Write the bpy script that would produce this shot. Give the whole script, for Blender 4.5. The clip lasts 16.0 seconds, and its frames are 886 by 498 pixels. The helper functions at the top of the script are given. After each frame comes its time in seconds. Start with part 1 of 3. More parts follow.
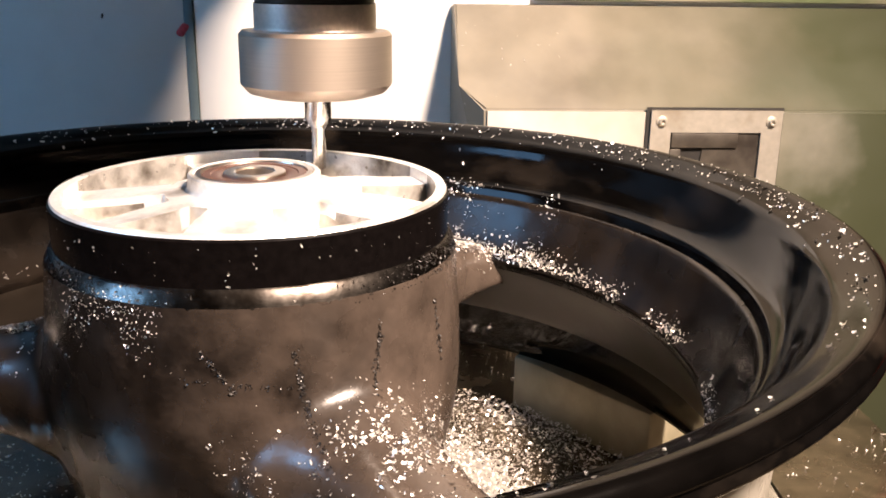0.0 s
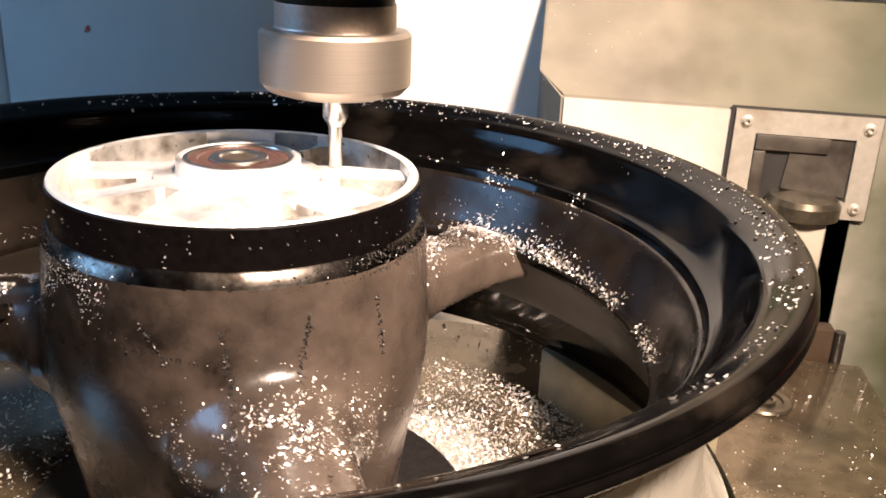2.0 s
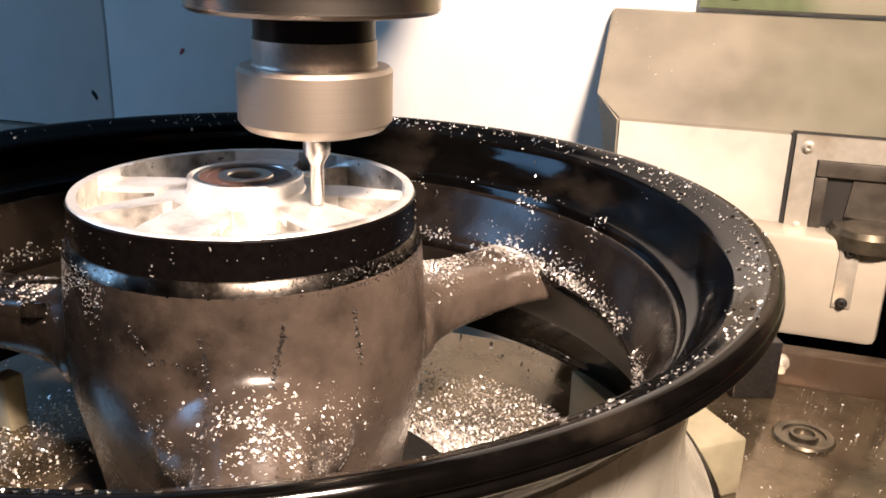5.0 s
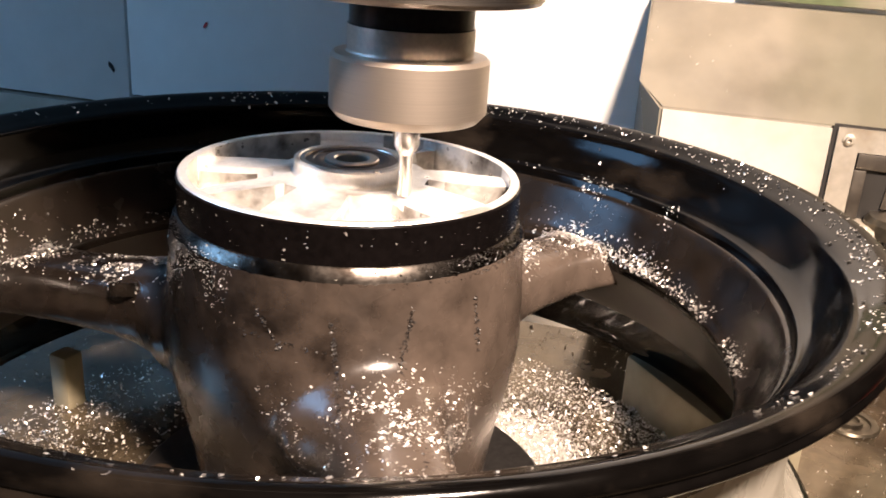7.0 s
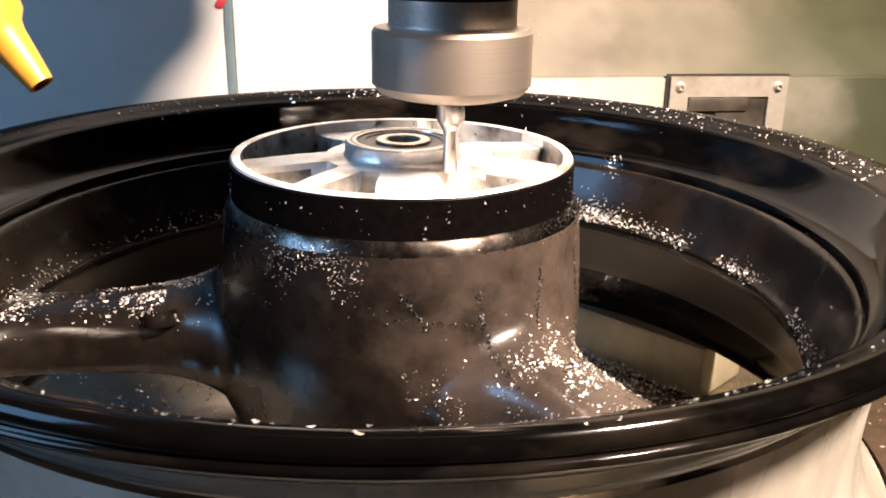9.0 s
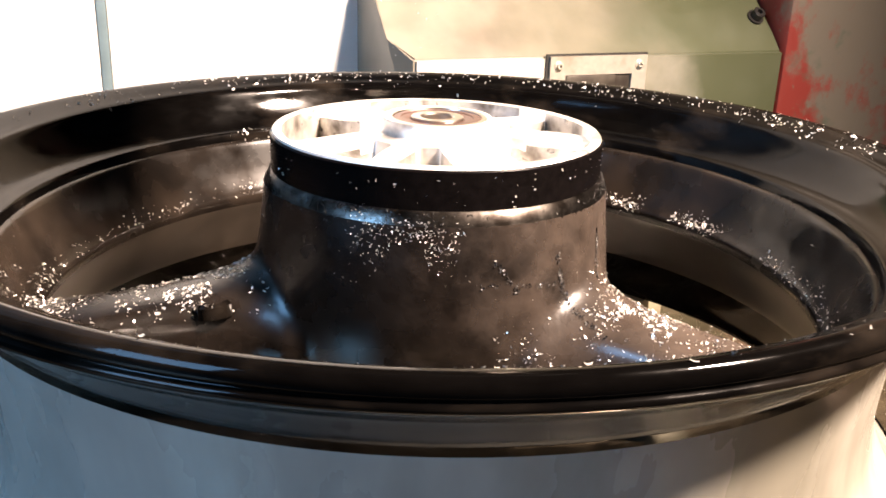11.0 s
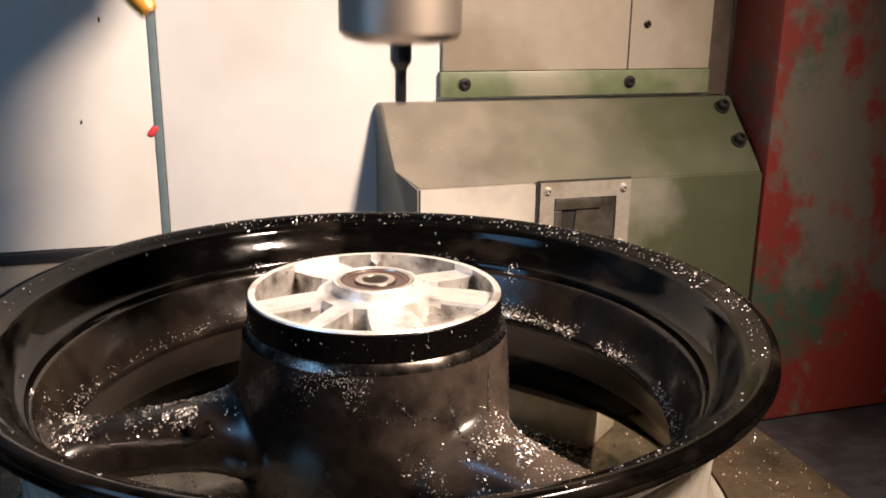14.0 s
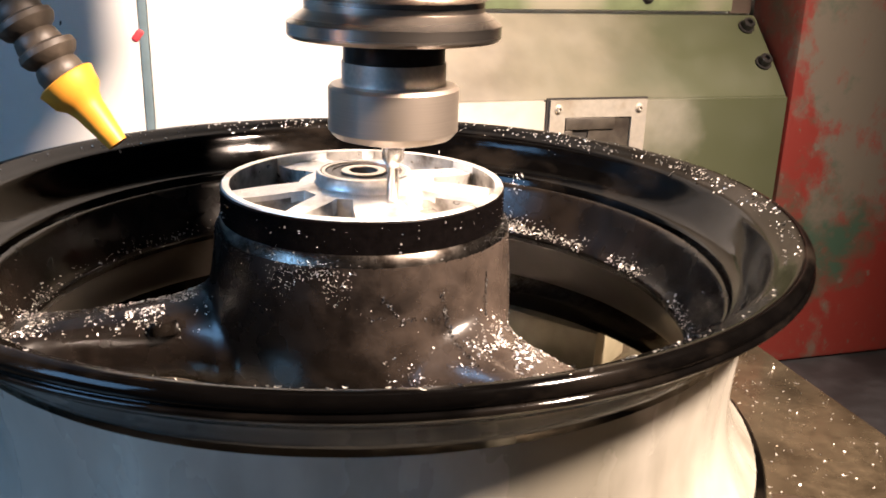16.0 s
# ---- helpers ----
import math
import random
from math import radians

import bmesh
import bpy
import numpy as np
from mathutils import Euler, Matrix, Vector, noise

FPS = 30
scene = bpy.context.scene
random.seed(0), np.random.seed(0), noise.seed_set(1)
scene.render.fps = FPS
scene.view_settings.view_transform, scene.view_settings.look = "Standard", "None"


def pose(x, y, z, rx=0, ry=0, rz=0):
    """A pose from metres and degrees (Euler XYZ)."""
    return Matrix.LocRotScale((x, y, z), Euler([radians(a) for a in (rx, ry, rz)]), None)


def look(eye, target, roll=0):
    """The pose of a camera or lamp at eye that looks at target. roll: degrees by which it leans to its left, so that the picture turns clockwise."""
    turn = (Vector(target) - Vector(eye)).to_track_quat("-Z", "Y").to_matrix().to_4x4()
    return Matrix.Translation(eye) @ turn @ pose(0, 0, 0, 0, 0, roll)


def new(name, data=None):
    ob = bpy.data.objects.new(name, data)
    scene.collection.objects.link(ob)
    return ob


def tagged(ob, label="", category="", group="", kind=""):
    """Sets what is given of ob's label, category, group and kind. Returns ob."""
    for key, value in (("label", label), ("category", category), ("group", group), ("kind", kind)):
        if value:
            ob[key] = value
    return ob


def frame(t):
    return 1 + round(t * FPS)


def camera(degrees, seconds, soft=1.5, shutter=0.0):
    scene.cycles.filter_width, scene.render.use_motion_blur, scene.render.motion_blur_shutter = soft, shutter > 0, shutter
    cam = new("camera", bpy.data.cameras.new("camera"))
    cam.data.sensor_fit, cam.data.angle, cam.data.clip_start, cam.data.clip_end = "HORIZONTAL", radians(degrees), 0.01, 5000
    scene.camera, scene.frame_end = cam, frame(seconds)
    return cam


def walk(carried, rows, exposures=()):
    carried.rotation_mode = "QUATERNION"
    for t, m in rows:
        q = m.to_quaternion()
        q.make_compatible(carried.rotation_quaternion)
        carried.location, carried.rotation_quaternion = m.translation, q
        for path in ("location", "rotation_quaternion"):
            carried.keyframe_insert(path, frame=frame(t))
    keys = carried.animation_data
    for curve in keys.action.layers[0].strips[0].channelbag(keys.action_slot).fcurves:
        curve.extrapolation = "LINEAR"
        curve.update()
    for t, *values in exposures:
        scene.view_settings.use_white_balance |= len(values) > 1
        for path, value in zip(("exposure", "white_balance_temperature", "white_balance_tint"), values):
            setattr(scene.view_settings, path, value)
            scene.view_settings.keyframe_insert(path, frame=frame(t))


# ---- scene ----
cam = camera(52.52, 16.0, 1.7, 0.4)
# seconds, stops
EXPOSURES = [(0, -0.25), (2.0, -0.22), (3.5, -0.45), (6.0, -0.35), (8.0, -0.15), (9.0, -0.1), (10.0, 0.18), (12.5, 0.42), (13.0, -0.15), (13.5, -0.75), (14.0, -1.0), (14.5, -0.8), (15.0, -0.22), (16.0, -0.08)]
# seconds, eye, turn about x, y, z
PATH = [
    (0, 0.0588, -0.3470, 0.2624, 73.06, -0.69, -2.30),
    (0.5, 0.0645, -0.3472, 0.2712, 72.20, -0.96, -1.07),
    (1, 0.0726, -0.3468, 0.2793, 71.49, -0.95, 0.65),
    (1.5, 0.0908, -0.3437, 0.2815, 71.27, -1.97, 4.47),
    (2, 0.1410, -0.3454, 0.2825, 70.15, -2.50, 9.69),
    (2.5, 0.1718, -0.3360, 0.2859, 71.02, -2.18, 15.35),
    (3, 0.2016, -0.3349, 0.2822, 71.15, -1.09, 17.17),
    (3.5, 0.2087, -0.3334, 0.2875, 71.14, -1.41, 18.14),
    (6, 0.1806, -0.3541, 0.2898, 70.62, -2.09, 17.64),
    (6.5, 0.1625, -0.3590, 0.2900, 70.20, -3.23, 16.49),
    (7, 0.1385, -0.3638, 0.2911, 69.69, -3.53, 15.81),
    (7.5, 0.1147, -0.3702, 0.2900, 68.98, -3.71, 13.34),
    (8, 0.0904, -0.3859, 0.2938, 69.92, -3.67, 7.55),
    (8.5, 0.0379, -0.3944, 0.2850, 71.33, -2.02, 0.30),
    (9, -0.0275, -0.3903, 0.2736, 70.76, -0.80, -6.44),
    (9.5, -0.0671, -0.3959, 0.2723, 71.05, -1.25, -13.06),
    (10, -0.1281, -0.3804, 0.2680, 71.17, -1.57, -18.44),
    (12.5, -0.1629, -0.3766, 0.2818, 69.97, -2.24, -23.74),
    (13, -0.1542, -0.4060, 0.3150, 73.89, -2.17, -23.66),
    (13.5, -0.1327, -0.4621, 0.3391, 74.83, -0.82, -20.62),
    (14, -0.1089, -0.4985, 0.3536, 73.99, -0.72, -16.62),
    (14.5, -0.0909, -0.5097, 0.3345, 73.03, -1.14, -14.39),
    (15, -0.0886, -0.5212, 0.3190, 72.01, -0.81, -13.74),
    (15.5, -0.0803, -0.5075, 0.3131, 71.59, -1.70, -13.97),
    (16, -0.0898, -0.4628, 0.3042, 71.27, -1.62, -15.76),
]
walk(cam, [(t, pose(x, y, z, rx, ry, rz)) for t, x, y, z, rx, ry, rz in PATH], EXPOSURES)

# ---- light ----
world = bpy.data.worlds.new("world")
scene.world = world
world.use_nodes = True
wn = world.node_tree
bg = wn.nodes["Background"]
sky = wn.nodes.new("ShaderNodeTexSky")
sky.sky_type, sky.sun_disc = "NISHITA", False
sky.sun_elevation, sky.sun_rotation = radians(30), radians(200)
wn.links.new(sky.outputs[0], bg.inputs[0])
bg.inputs[1].default_value = 0.08


def lamp_light():
    """The machine's own work lamp, and the daylight in the workshop's window."""
    d = bpy.data.lights.new("work_light", "SPOT")
    d.energy, d.color, d.shadow_soft_size, d.spot_size, d.spot_blend = LAMP_W, (1.0, 0.77, 0.62), 0.075, radians(75), 1.0
    ob = new("work_light", d)
    ob.matrix_world = look(LAMP, (0.03, 0.13, 0.16))
    a = bpy.data.lights.new("window_light", "AREA")
    a.shape, a.size, a.size_y, a.energy, a.color = "RECTANGLE", 0.8, 0.9, WINDOW_W, (0.26, 0.56, 1.0)
    ob = new("window_light", a)
    ob.matrix_world = look((-1.93, -0.75, 0.95), (-0.3, 0.2, 0.2))


LAMP = (0.50, -0.595, 0.95)
LAMP_W, WINDOW_W = 390.0, 26.0
lamp_light()


# ---- materials ----
def material(name, color, rough=0.5, metal=0.0, grain=0.0, scale=200.0, stain=None, stain_scale=8.0, stain_amount=0.5,
             bump=0.0, bump_scale=300.0, coat=0.0, stretch=(1, 1, 1), rough_var=0.0, spec=0.5):
    m = bpy.data.materials.new(name)
    m.use_nodes = True
    nt = m.node_tree
    b = nt.nodes["Principled BSDF"]
    b.inputs["Roughness"].default_value, b.inputs["Metallic"].default_value = rough, metal
    b.inputs["Coat Weight"].default_value, b.inputs["Coat Roughness"].default_value = coat, 0.12
    b.inputs["Specular IOR Level"].default_value = spec
    tc = nt.nodes.new("ShaderNodeTexCoord")
    mp = nt.nodes.new("ShaderNodeMapping")
    mp.inputs["Scale"].default_value = stretch
    nt.links.new(tc.outputs["Object"], mp.inputs[0])

    def noise_tex(s, detail=4.0):
        n = nt.nodes.new("ShaderNodeTexNoise")
        n.inputs["Scale"].default_value, n.inputs["Detail"].default_value = s, detail
        nt.links.new(mp.outputs[0], n.inputs["Vector"])
        return n.outputs["Fac"]

    def ramp(src, lo, hi):
        r = nt.nodes.new("ShaderNodeMapRange")
        r.inputs["From Min"].default_value, r.inputs["From Max"].default_value = lo, hi
        nt.links.new(src, r.inputs["Value"])
        return r.outputs[0]

    def mix(fac, a, c):
        x = nt.nodes.new("ShaderNodeMix")
        x.data_type = "RGBA"
        for sock, v in ((x.inputs[0], fac), (x.inputs[6], a), (x.inputs[7], c)):
            if hasattr(v, "links"):
                nt.links.new(v, sock)
            elif isinstance(v, float):
                sock.default_value = v
            else:
                sock.default_value = (*v, 1)
        return x.outputs[2]

    col = mix(0.0, color, color)
    if grain:
        g = ramp(noise_tex(scale), 0.3, 0.7)
        col = mix(g, tuple(c * (1 - grain) for c in color), tuple(min(1, c * (1 + grain)) for c in color))
    if stain:
        s = noise_tex(stain_scale, 8.0)
        col = mix(ramp(s, 0.62 - 0.3 * stain_amount, 0.82 - 0.3 * stain_amount), col, stain)
    nt.links.new(col, b.inputs["Base Color"])
    if rough_var:
        rr = nt.nodes.new("ShaderNodeMapRange")
        rr.inputs["From Min"].default_value, rr.inputs["From Max"].default_value = 0.3, 0.7
        rr.inputs["To Min"].default_value, rr.inputs["To Max"].default_value = max(0.02, rough - rough_var), min(1, rough + rough_var)
        nt.links.new(noise_tex(stain_scale * 2.3, 6.0), rr.inputs["Value"])
        nt.links.new(rr.outputs[0], b.inputs["Roughness"])
    if bump:
        bn = nt.nodes.new("ShaderNodeBump")
        bn.inputs["Strength"].default_value, bn.inputs["Distance"].default_value = bump, 0.001
        nt.links.new(noise_tex(bump_scale), bn.inputs["Height"])
        nt.links.new(bn.outputs[0], b.inputs["Normal"])
    return m


BLACK = material("black_gloss_paint", (0.0014, 0.0012, 0.0011), 0.11, 0.0, 0.3, 90, (0.014, 0.011, 0.0085), 17, 0.30, 0.16, 38, 0.0, stretch=(1, 1, 2.4), rough_var=0.07, spec=0.17)
WELL = material("dusty_black_rim_wall", (0.008, 0.0062, 0.005), 0.22, 0.0, 0.4, 70, (0.020, 0.0148, 0.0112), 20, 0.40, 0.1, 60, 0.0, rough_var=0.12, spec=0.25)
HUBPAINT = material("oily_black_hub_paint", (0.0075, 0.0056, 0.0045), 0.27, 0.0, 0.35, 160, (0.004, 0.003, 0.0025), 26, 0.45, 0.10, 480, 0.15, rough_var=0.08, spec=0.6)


def side_light_tint(m, lit_brown):
    """Lamp-lit brown put into the paint towards +x, shaded side left dark, border ragged."""
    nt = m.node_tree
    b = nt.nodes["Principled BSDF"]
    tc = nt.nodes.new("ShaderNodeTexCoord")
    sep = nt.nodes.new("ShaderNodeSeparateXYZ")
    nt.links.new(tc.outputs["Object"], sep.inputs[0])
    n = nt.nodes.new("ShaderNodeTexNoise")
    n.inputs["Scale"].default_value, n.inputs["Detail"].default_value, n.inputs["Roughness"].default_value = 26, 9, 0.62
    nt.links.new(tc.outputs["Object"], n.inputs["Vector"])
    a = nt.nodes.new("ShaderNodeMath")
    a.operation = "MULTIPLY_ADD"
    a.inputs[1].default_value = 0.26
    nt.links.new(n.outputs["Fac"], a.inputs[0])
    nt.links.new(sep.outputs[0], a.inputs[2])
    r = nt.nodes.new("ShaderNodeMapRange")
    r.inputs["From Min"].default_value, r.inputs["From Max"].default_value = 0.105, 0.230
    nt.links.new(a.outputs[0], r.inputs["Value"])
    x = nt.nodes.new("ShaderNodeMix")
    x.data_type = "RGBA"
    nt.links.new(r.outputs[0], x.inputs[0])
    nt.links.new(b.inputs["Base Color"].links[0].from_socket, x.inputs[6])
    x.inputs[7].default_value = (*lit_brown, 1)
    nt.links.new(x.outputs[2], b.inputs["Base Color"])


# Hub and spoke colour carries the brightness of the lamp's side.
side_light_tint(HUBPAINT, (0.074, 0.057, 0.046))
LOWRIM = material("dusty_inner_rim", (0.030, 0.024, 0.019), 0.28, 0.0, 0.2, 60, (0.03, 0.026, 0.022), 16, 0.5, 0.1, 60)
BAND = material("matt_black_band", (0.0025, 0.0020, 0.0020), 0.24, 0.0, 0.3, 300, spec=0.12)
ALU = material("machined_aluminium", (0.92, 0.91, 0.89), 0.37, 0.75, 0.06, 500, (0.34, 0.30, 0.26), 42, 0.32, 0.12, 900, rough_var=0.1)
POCKET = material("cast_aluminium_pocket", (0.58, 0.555, 0.515), 0.36, 0.7, 0.15, 200, (0.13, 0.11, 0.09), 70, 0.45, 0.35, 350, rough_var=0.12)
NECK = material("turned_holder_neck", (0.62, 0.56, 0.50), 0.45, 0.9, 0.1, 500)
BARREL = material("chalky_white_barrel_paint", (0.335, 0.32, 0.28), 0.27, 0.0, 0.12, 45, (0.17, 0.16, 0.13), 14, 0.48, 0.15, 80, stretch=(1, 1, 0.45), rough_var=0.12)
STEEL = material("ground_steel", (0.62, 0.56, 0.50), 0.28, 1.0, 0.08, 700, bump=0.05, bump_scale=900, stretch=(0.05, 0.05, 4), rough_var=0.05)
NUTSTEEL = material("satin_nut_steel", (0.56, 0.49, 0.42), 0.42, 0.95, 0.05, 600, bump=0.03, bump_scale=900, stretch=(0.05, 0.05, 4))
DARKSTEEL = material("blackened_steel", (0.03, 0.028, 0.027), 0.35, 0.6, 0.3, 300)
CARBIDE = material("carbide", (0.75, 0.71, 0.67), 0.25, 1.0, 0.1, 800)
WHITEWALL = material("white_painted_sheet", (0.66, 0.66, 0.64), 0.45, 0.0, 0.03, 40, (0.50, 0.49, 0.46), 5, 0.3, 0.04, 30, rough_var=0.1)
STRIP = material("blue_grey_joint", (0.12, 0.17, 0.19), 0.5, 0.0, 0.1, 90)
BLACKTRIM = material("black_rubber_trim", (0.012, 0.012, 0.013), 0.5)
RED = material("red_paint_dab", (0.42, 0.03, 0.04), 0.6, 0.0, 0.4, 300)
BOXWHITE = material("cream_painted_cover", (0.30, 0.27, 0.22), 0.4, 0.0, 0.05, 60, (0.20, 0.165, 0.115), 7, 0.4, 0.05, 40, rough_var=0.12)
PLUG = material("oily_steel_plug", (0.11, 0.095, 0.07), 0.3, 0.8, 0.2, 200, (0.04, 0.033, 0.025), 60, 0.5)
PLATE = material("bare_plate", (0.45, 0.42, 0.36), 0.38, 0.6, 0.1, 150, (0.3, 0.25, 0.18), 25, 0.4)
HOLE = material("shade_black", (0.012, 0.011, 0.01), 0.5, 0.0, 0.3, 60)
GREENWORN = material("worn_green_paint", (0.10, 0.125, 0.065), 0.45, 0.0, 0.15, 60, (0.20, 0.19, 0.14), 12, 0.5, 0.1, 60)
TABLE = material("oily_iron_table", (0.165, 0.130, 0.085), 0.22, 0.7, 0.25, 120, (0.06, 0.046, 0.029), 16, 0.5, 0.18, 90, 0.4, rough_var=0.15)
RUSTY = material("rusty_plate", (0.065, 0.046, 0.032), 0.42, 0.5, 0.3, 60, (0.045, 0.028, 0.016), 30, 0.6, 0.3, 120)
FLOORM = material("dark_oily_tray", (0.05, 0.05, 0.055), 0.45, 0.2, 0.3, 60, (0.02, 0.02, 0.022), 8, 0.5)
CONCRETE = material("workshop_concrete", (0.10, 0.095, 0.085), 0.8, 0.0, 0.15, 20, (0.15, 0.14, 0.13), 1.5, 0.5)
PLASTER = material("workshop_plaster", (0.12, 0.115, 0.11), 0.85, 0.0, 0.08, 10, (0.09, 0.085, 0.08), 0.8, 0.4)
NOZ = material("orange_nozzle_plastic", (0.52, 0.235, 0.025), 0.42, 0.0, 0.15, 120, (0.42, 0.17, 0.02), 60, 0.42)
HOSE = material("grey_hose_plastic", (0.045, 0.036, 0.028), 0.5, 0.0, 0.4, 150, (0.13, 0.11, 0.085), 45, 0.38, 0.4, 200)
CHIP = material("aluminium_chips", (0.90, 0.87, 0.83), 0.30, 0.8)
SEAL = material("brown_bearing_seal", (0.065, 0.034, 0.026), 0.38, 0.0, 0.2, 200)


def chipped_paint():
    """Column paint: red over grey over green, flaked in patches."""
    m = bpy.data.materials.new("flaked_red_green_paint")
    m.use_nodes = True
    nt = m.node_tree
    b = nt.nodes["Principled BSDF"]
    b.inputs["Roughness"].default_value = 0.55
    tc = nt.nodes.new("ShaderNodeTexCoord")
    col = None
    prev = (0.085, 0.074, 0.058)
    sep = nt.nodes.new("ShaderNodeSeparateXYZ")
    nt.links.new(tc.outputs["Object"], sep.inputs[0])
    extra = None
    for axis, near, far, amount in ((0, 0.525, 0.560, 0.07), (2, 0.04, 0.20, 0.10)):
        e = nt.nodes.new("ShaderNodeMapRange")
        e.inputs["From Min"].default_value, e.inputs["From Max"].default_value = near, far
        e.inputs["To Min"].default_value, e.inputs["To Max"].default_value = amount, 0.0
        nt.links.new(sep.outputs[axis], e.inputs["Value"])
        if extra is None:
            extra = e.outputs[0]
        else:
            add = nt.nodes.new("ShaderNodeMath")
            nt.links.new(extra, add.inputs[0])
            nt.links.new(e.outputs[0], add.inputs[1])
            extra = add.outputs[0]
    for scale, stretch, lo, hi, color in ((9, (1, 1, 0.8), 0.49, 0.57, (0.125, 0.0140, 0.0095)), (5, (1, 1, 1.3), 0.53, 0.64, (0.024, 0.052, 0.034)), (70, (1, 1, 1), 0.60, 0.68, (0.085, 0.073, 0.058))):
        mp = nt.nodes.new("ShaderNodeMapping")
        mp.inputs["Scale"].default_value = stretch
        mp.inputs["Location"].default_value = (scale * 0.37, 0.2, scale * 0.11)
        nt.links.new(tc.outputs["Object"], mp.inputs[0])
        n = nt.nodes.new("ShaderNodeTexNoise")
        n.inputs["Scale"].default_value, n.inputs["Detail"].default_value, n.inputs["Roughness"].default_value = scale, 9, 0.68
        nt.links.new(mp.outputs[0], n.inputs["Vector"])
        r = nt.nodes.new("ShaderNodeMapRange")
        r.inputs["From Min"].default_value, r.inputs["From Max"].default_value = lo, hi
        if col is None:
            add = nt.nodes.new("ShaderNodeMath")
            nt.links.new(n.outputs["Fac"], add.inputs[0])
            nt.links.new(extra, add.inputs[1])
            nt.links.new(add.outputs[0], r.inputs["Value"])
        else:
            nt.links.new(n.outputs["Fac"], r.inputs["Value"])
        x = nt.nodes.new("ShaderNodeMix")
        x.data_type = "RGBA"
        nt.links.new(r.outputs[0], x.inputs[0])
        if col is None:
            x.inputs[6].default_value = (*prev, 1)
        else:
            nt.links.new(col, x.inputs[6])
        x.inputs[7].default_value = (*color, 1)
        col = x.outputs[2]
    nt.links.new(col, b.inputs["Base Color"])
    bn = nt.nodes.new("ShaderNodeBump")
    bn.inputs["Strength"].default_value, bn.inputs["Distance"].default_value = 0.4, 0.001
    nt.links.new(n.outputs["Fac"], bn.inputs["Height"])
    nt.links.new(bn.outputs[0], b.inputs["Normal"])
    return m


COLUMN = chipped_paint()


# ---- building helpers ----
def part(name, bm, mat, parent=None, label="", smooth=True, at=None):
    me = bpy.data.meshes.new(name)
    bmesh.ops.recalc_face_normals(bm, faces=bm.faces[:])
    bm.to_mesh(me)
    bm.free()
    me.materials.append(mat)
    if smooth:
        for p in me.polygons:
            p.use_smooth = True
        me.set_sharp_from_angle(angle=radians(35))
    ob = new(name, me)
    ob.parent = parent
    if at is not None:
        ob.matrix_basis = at
    if label:
        ob["label"] = label
    return ob


def thing(name, label, category, group="", at=None):
    ob = new(name)
    ob.empty_display_size = 0.02
    if at is not None:
        ob.matrix_basis = at
    return tagged(ob, label, category, group)


def box(x0, x1, y0, y1, z0, z1, bevel=0.0):
    bm = bmesh.new()
    v = [bm.verts.new((x, y, z)) for x in (x0, x1) for y in (y0, y1) for z in (z0, z1)]
    for f in ((0, 1, 3, 2), (4, 6, 7, 5), (0, 4, 5, 1), (2, 3, 7, 6), (0, 2, 6, 4), (1, 5, 7, 3)):
        bm.faces.new([v[i] for i in f])
    if bevel:
        bmesh.ops.bevel(bm, geom=bm.edges[:], offset=bevel, segments=2, affect="EDGES", profile=0.5)
    return bm


def prism(outline, axis, a, b, bevel=0.0):
    """Extrude a closed 2D outline along x, y or z from a to b."""
    bm = bmesh.new()

    def put(p, q):
        return {"x": (q, p[0], p[1]), "y": (p[0], q, p[1]), "z": (p[0], p[1], q)}[axis]
    lo = [bm.verts.new(put(p, a)) for p in outline]
    hi = [bm.verts.new(put(p, b)) for p in outline]
    n = len(outline)
    bm.faces.new(lo)
    bm.faces.new(hi)
    for i in range(n):
        bm.faces.new((lo[i], lo[(i + 1) % n], hi[(i + 1) % n], hi[i]))
    if bevel:
        bmesh.ops.recalc_face_normals(bm, faces=bm.faces[:])
        bmesh.ops.bevel(bm, geom=bm.edges[:], offset=bevel, segments=2, affect="EDGES", profile=0.5)
    return bm


def revolve(profile, n=96, closed=False, bm=None):
    """A body of revolution about z from (r, z) pairs; closed joins the last pair to the first."""
    bm = bm or bmesh.new()
    rings = []
    for r, z in profile:
        if r < 1e-6:
            rings.append([bm.verts.new((0, 0, z))])
        else:
            rings.append([bm.verts.new((r * math.cos(2 * math.pi * i / n), r * math.sin(2 * math.pi * i / n), z)) for i in range(n)])
    pairs = list(zip(rings, rings[1:])) + ([(rings[-1], rings[0])] if closed else [])
    for a, b in pairs:
        for i in range(n):
            j = (i + 1) % n
            if len(a) == 1 and len(b) == 1:
                continue
            if len(a) == 1:
                bm.faces.new((a[0], b[j], b[i]))
            elif len(b) == 1:
                bm.faces.new((a[i], a[j], b[0]))
            else:
                bm.faces.new((a[i], a[j], b[j], b[i]))
    return bm


def smooth_profile(pts, steps=6):
    """Catmull-Rom through (r, z) pairs."""
    out = []
    for i in range(len(pts) - 1):
        p = [Vector(pts[max(0, min(len(pts) - 1, i + k))]) for k in (-1, 0, 1, 2)]
        for s in range(steps):
            t = s / steps
            out.append(tuple(0.5 * (2 * p[1] + (p[2] - p[0]) * t + (2 * p[0] - 5 * p[1] + 4 * p[2] - p[3]) * t * t + (3 * p[1] - p[0] - 3 * p[2] + p[3]) * t ** 3)))
    out.append(tuple(pts[-1]))
    return out


T0 = 0.183  # height of the hub's machined face above the table


def up(pairs):
    return [(r, z + T0) for r, z in pairs]


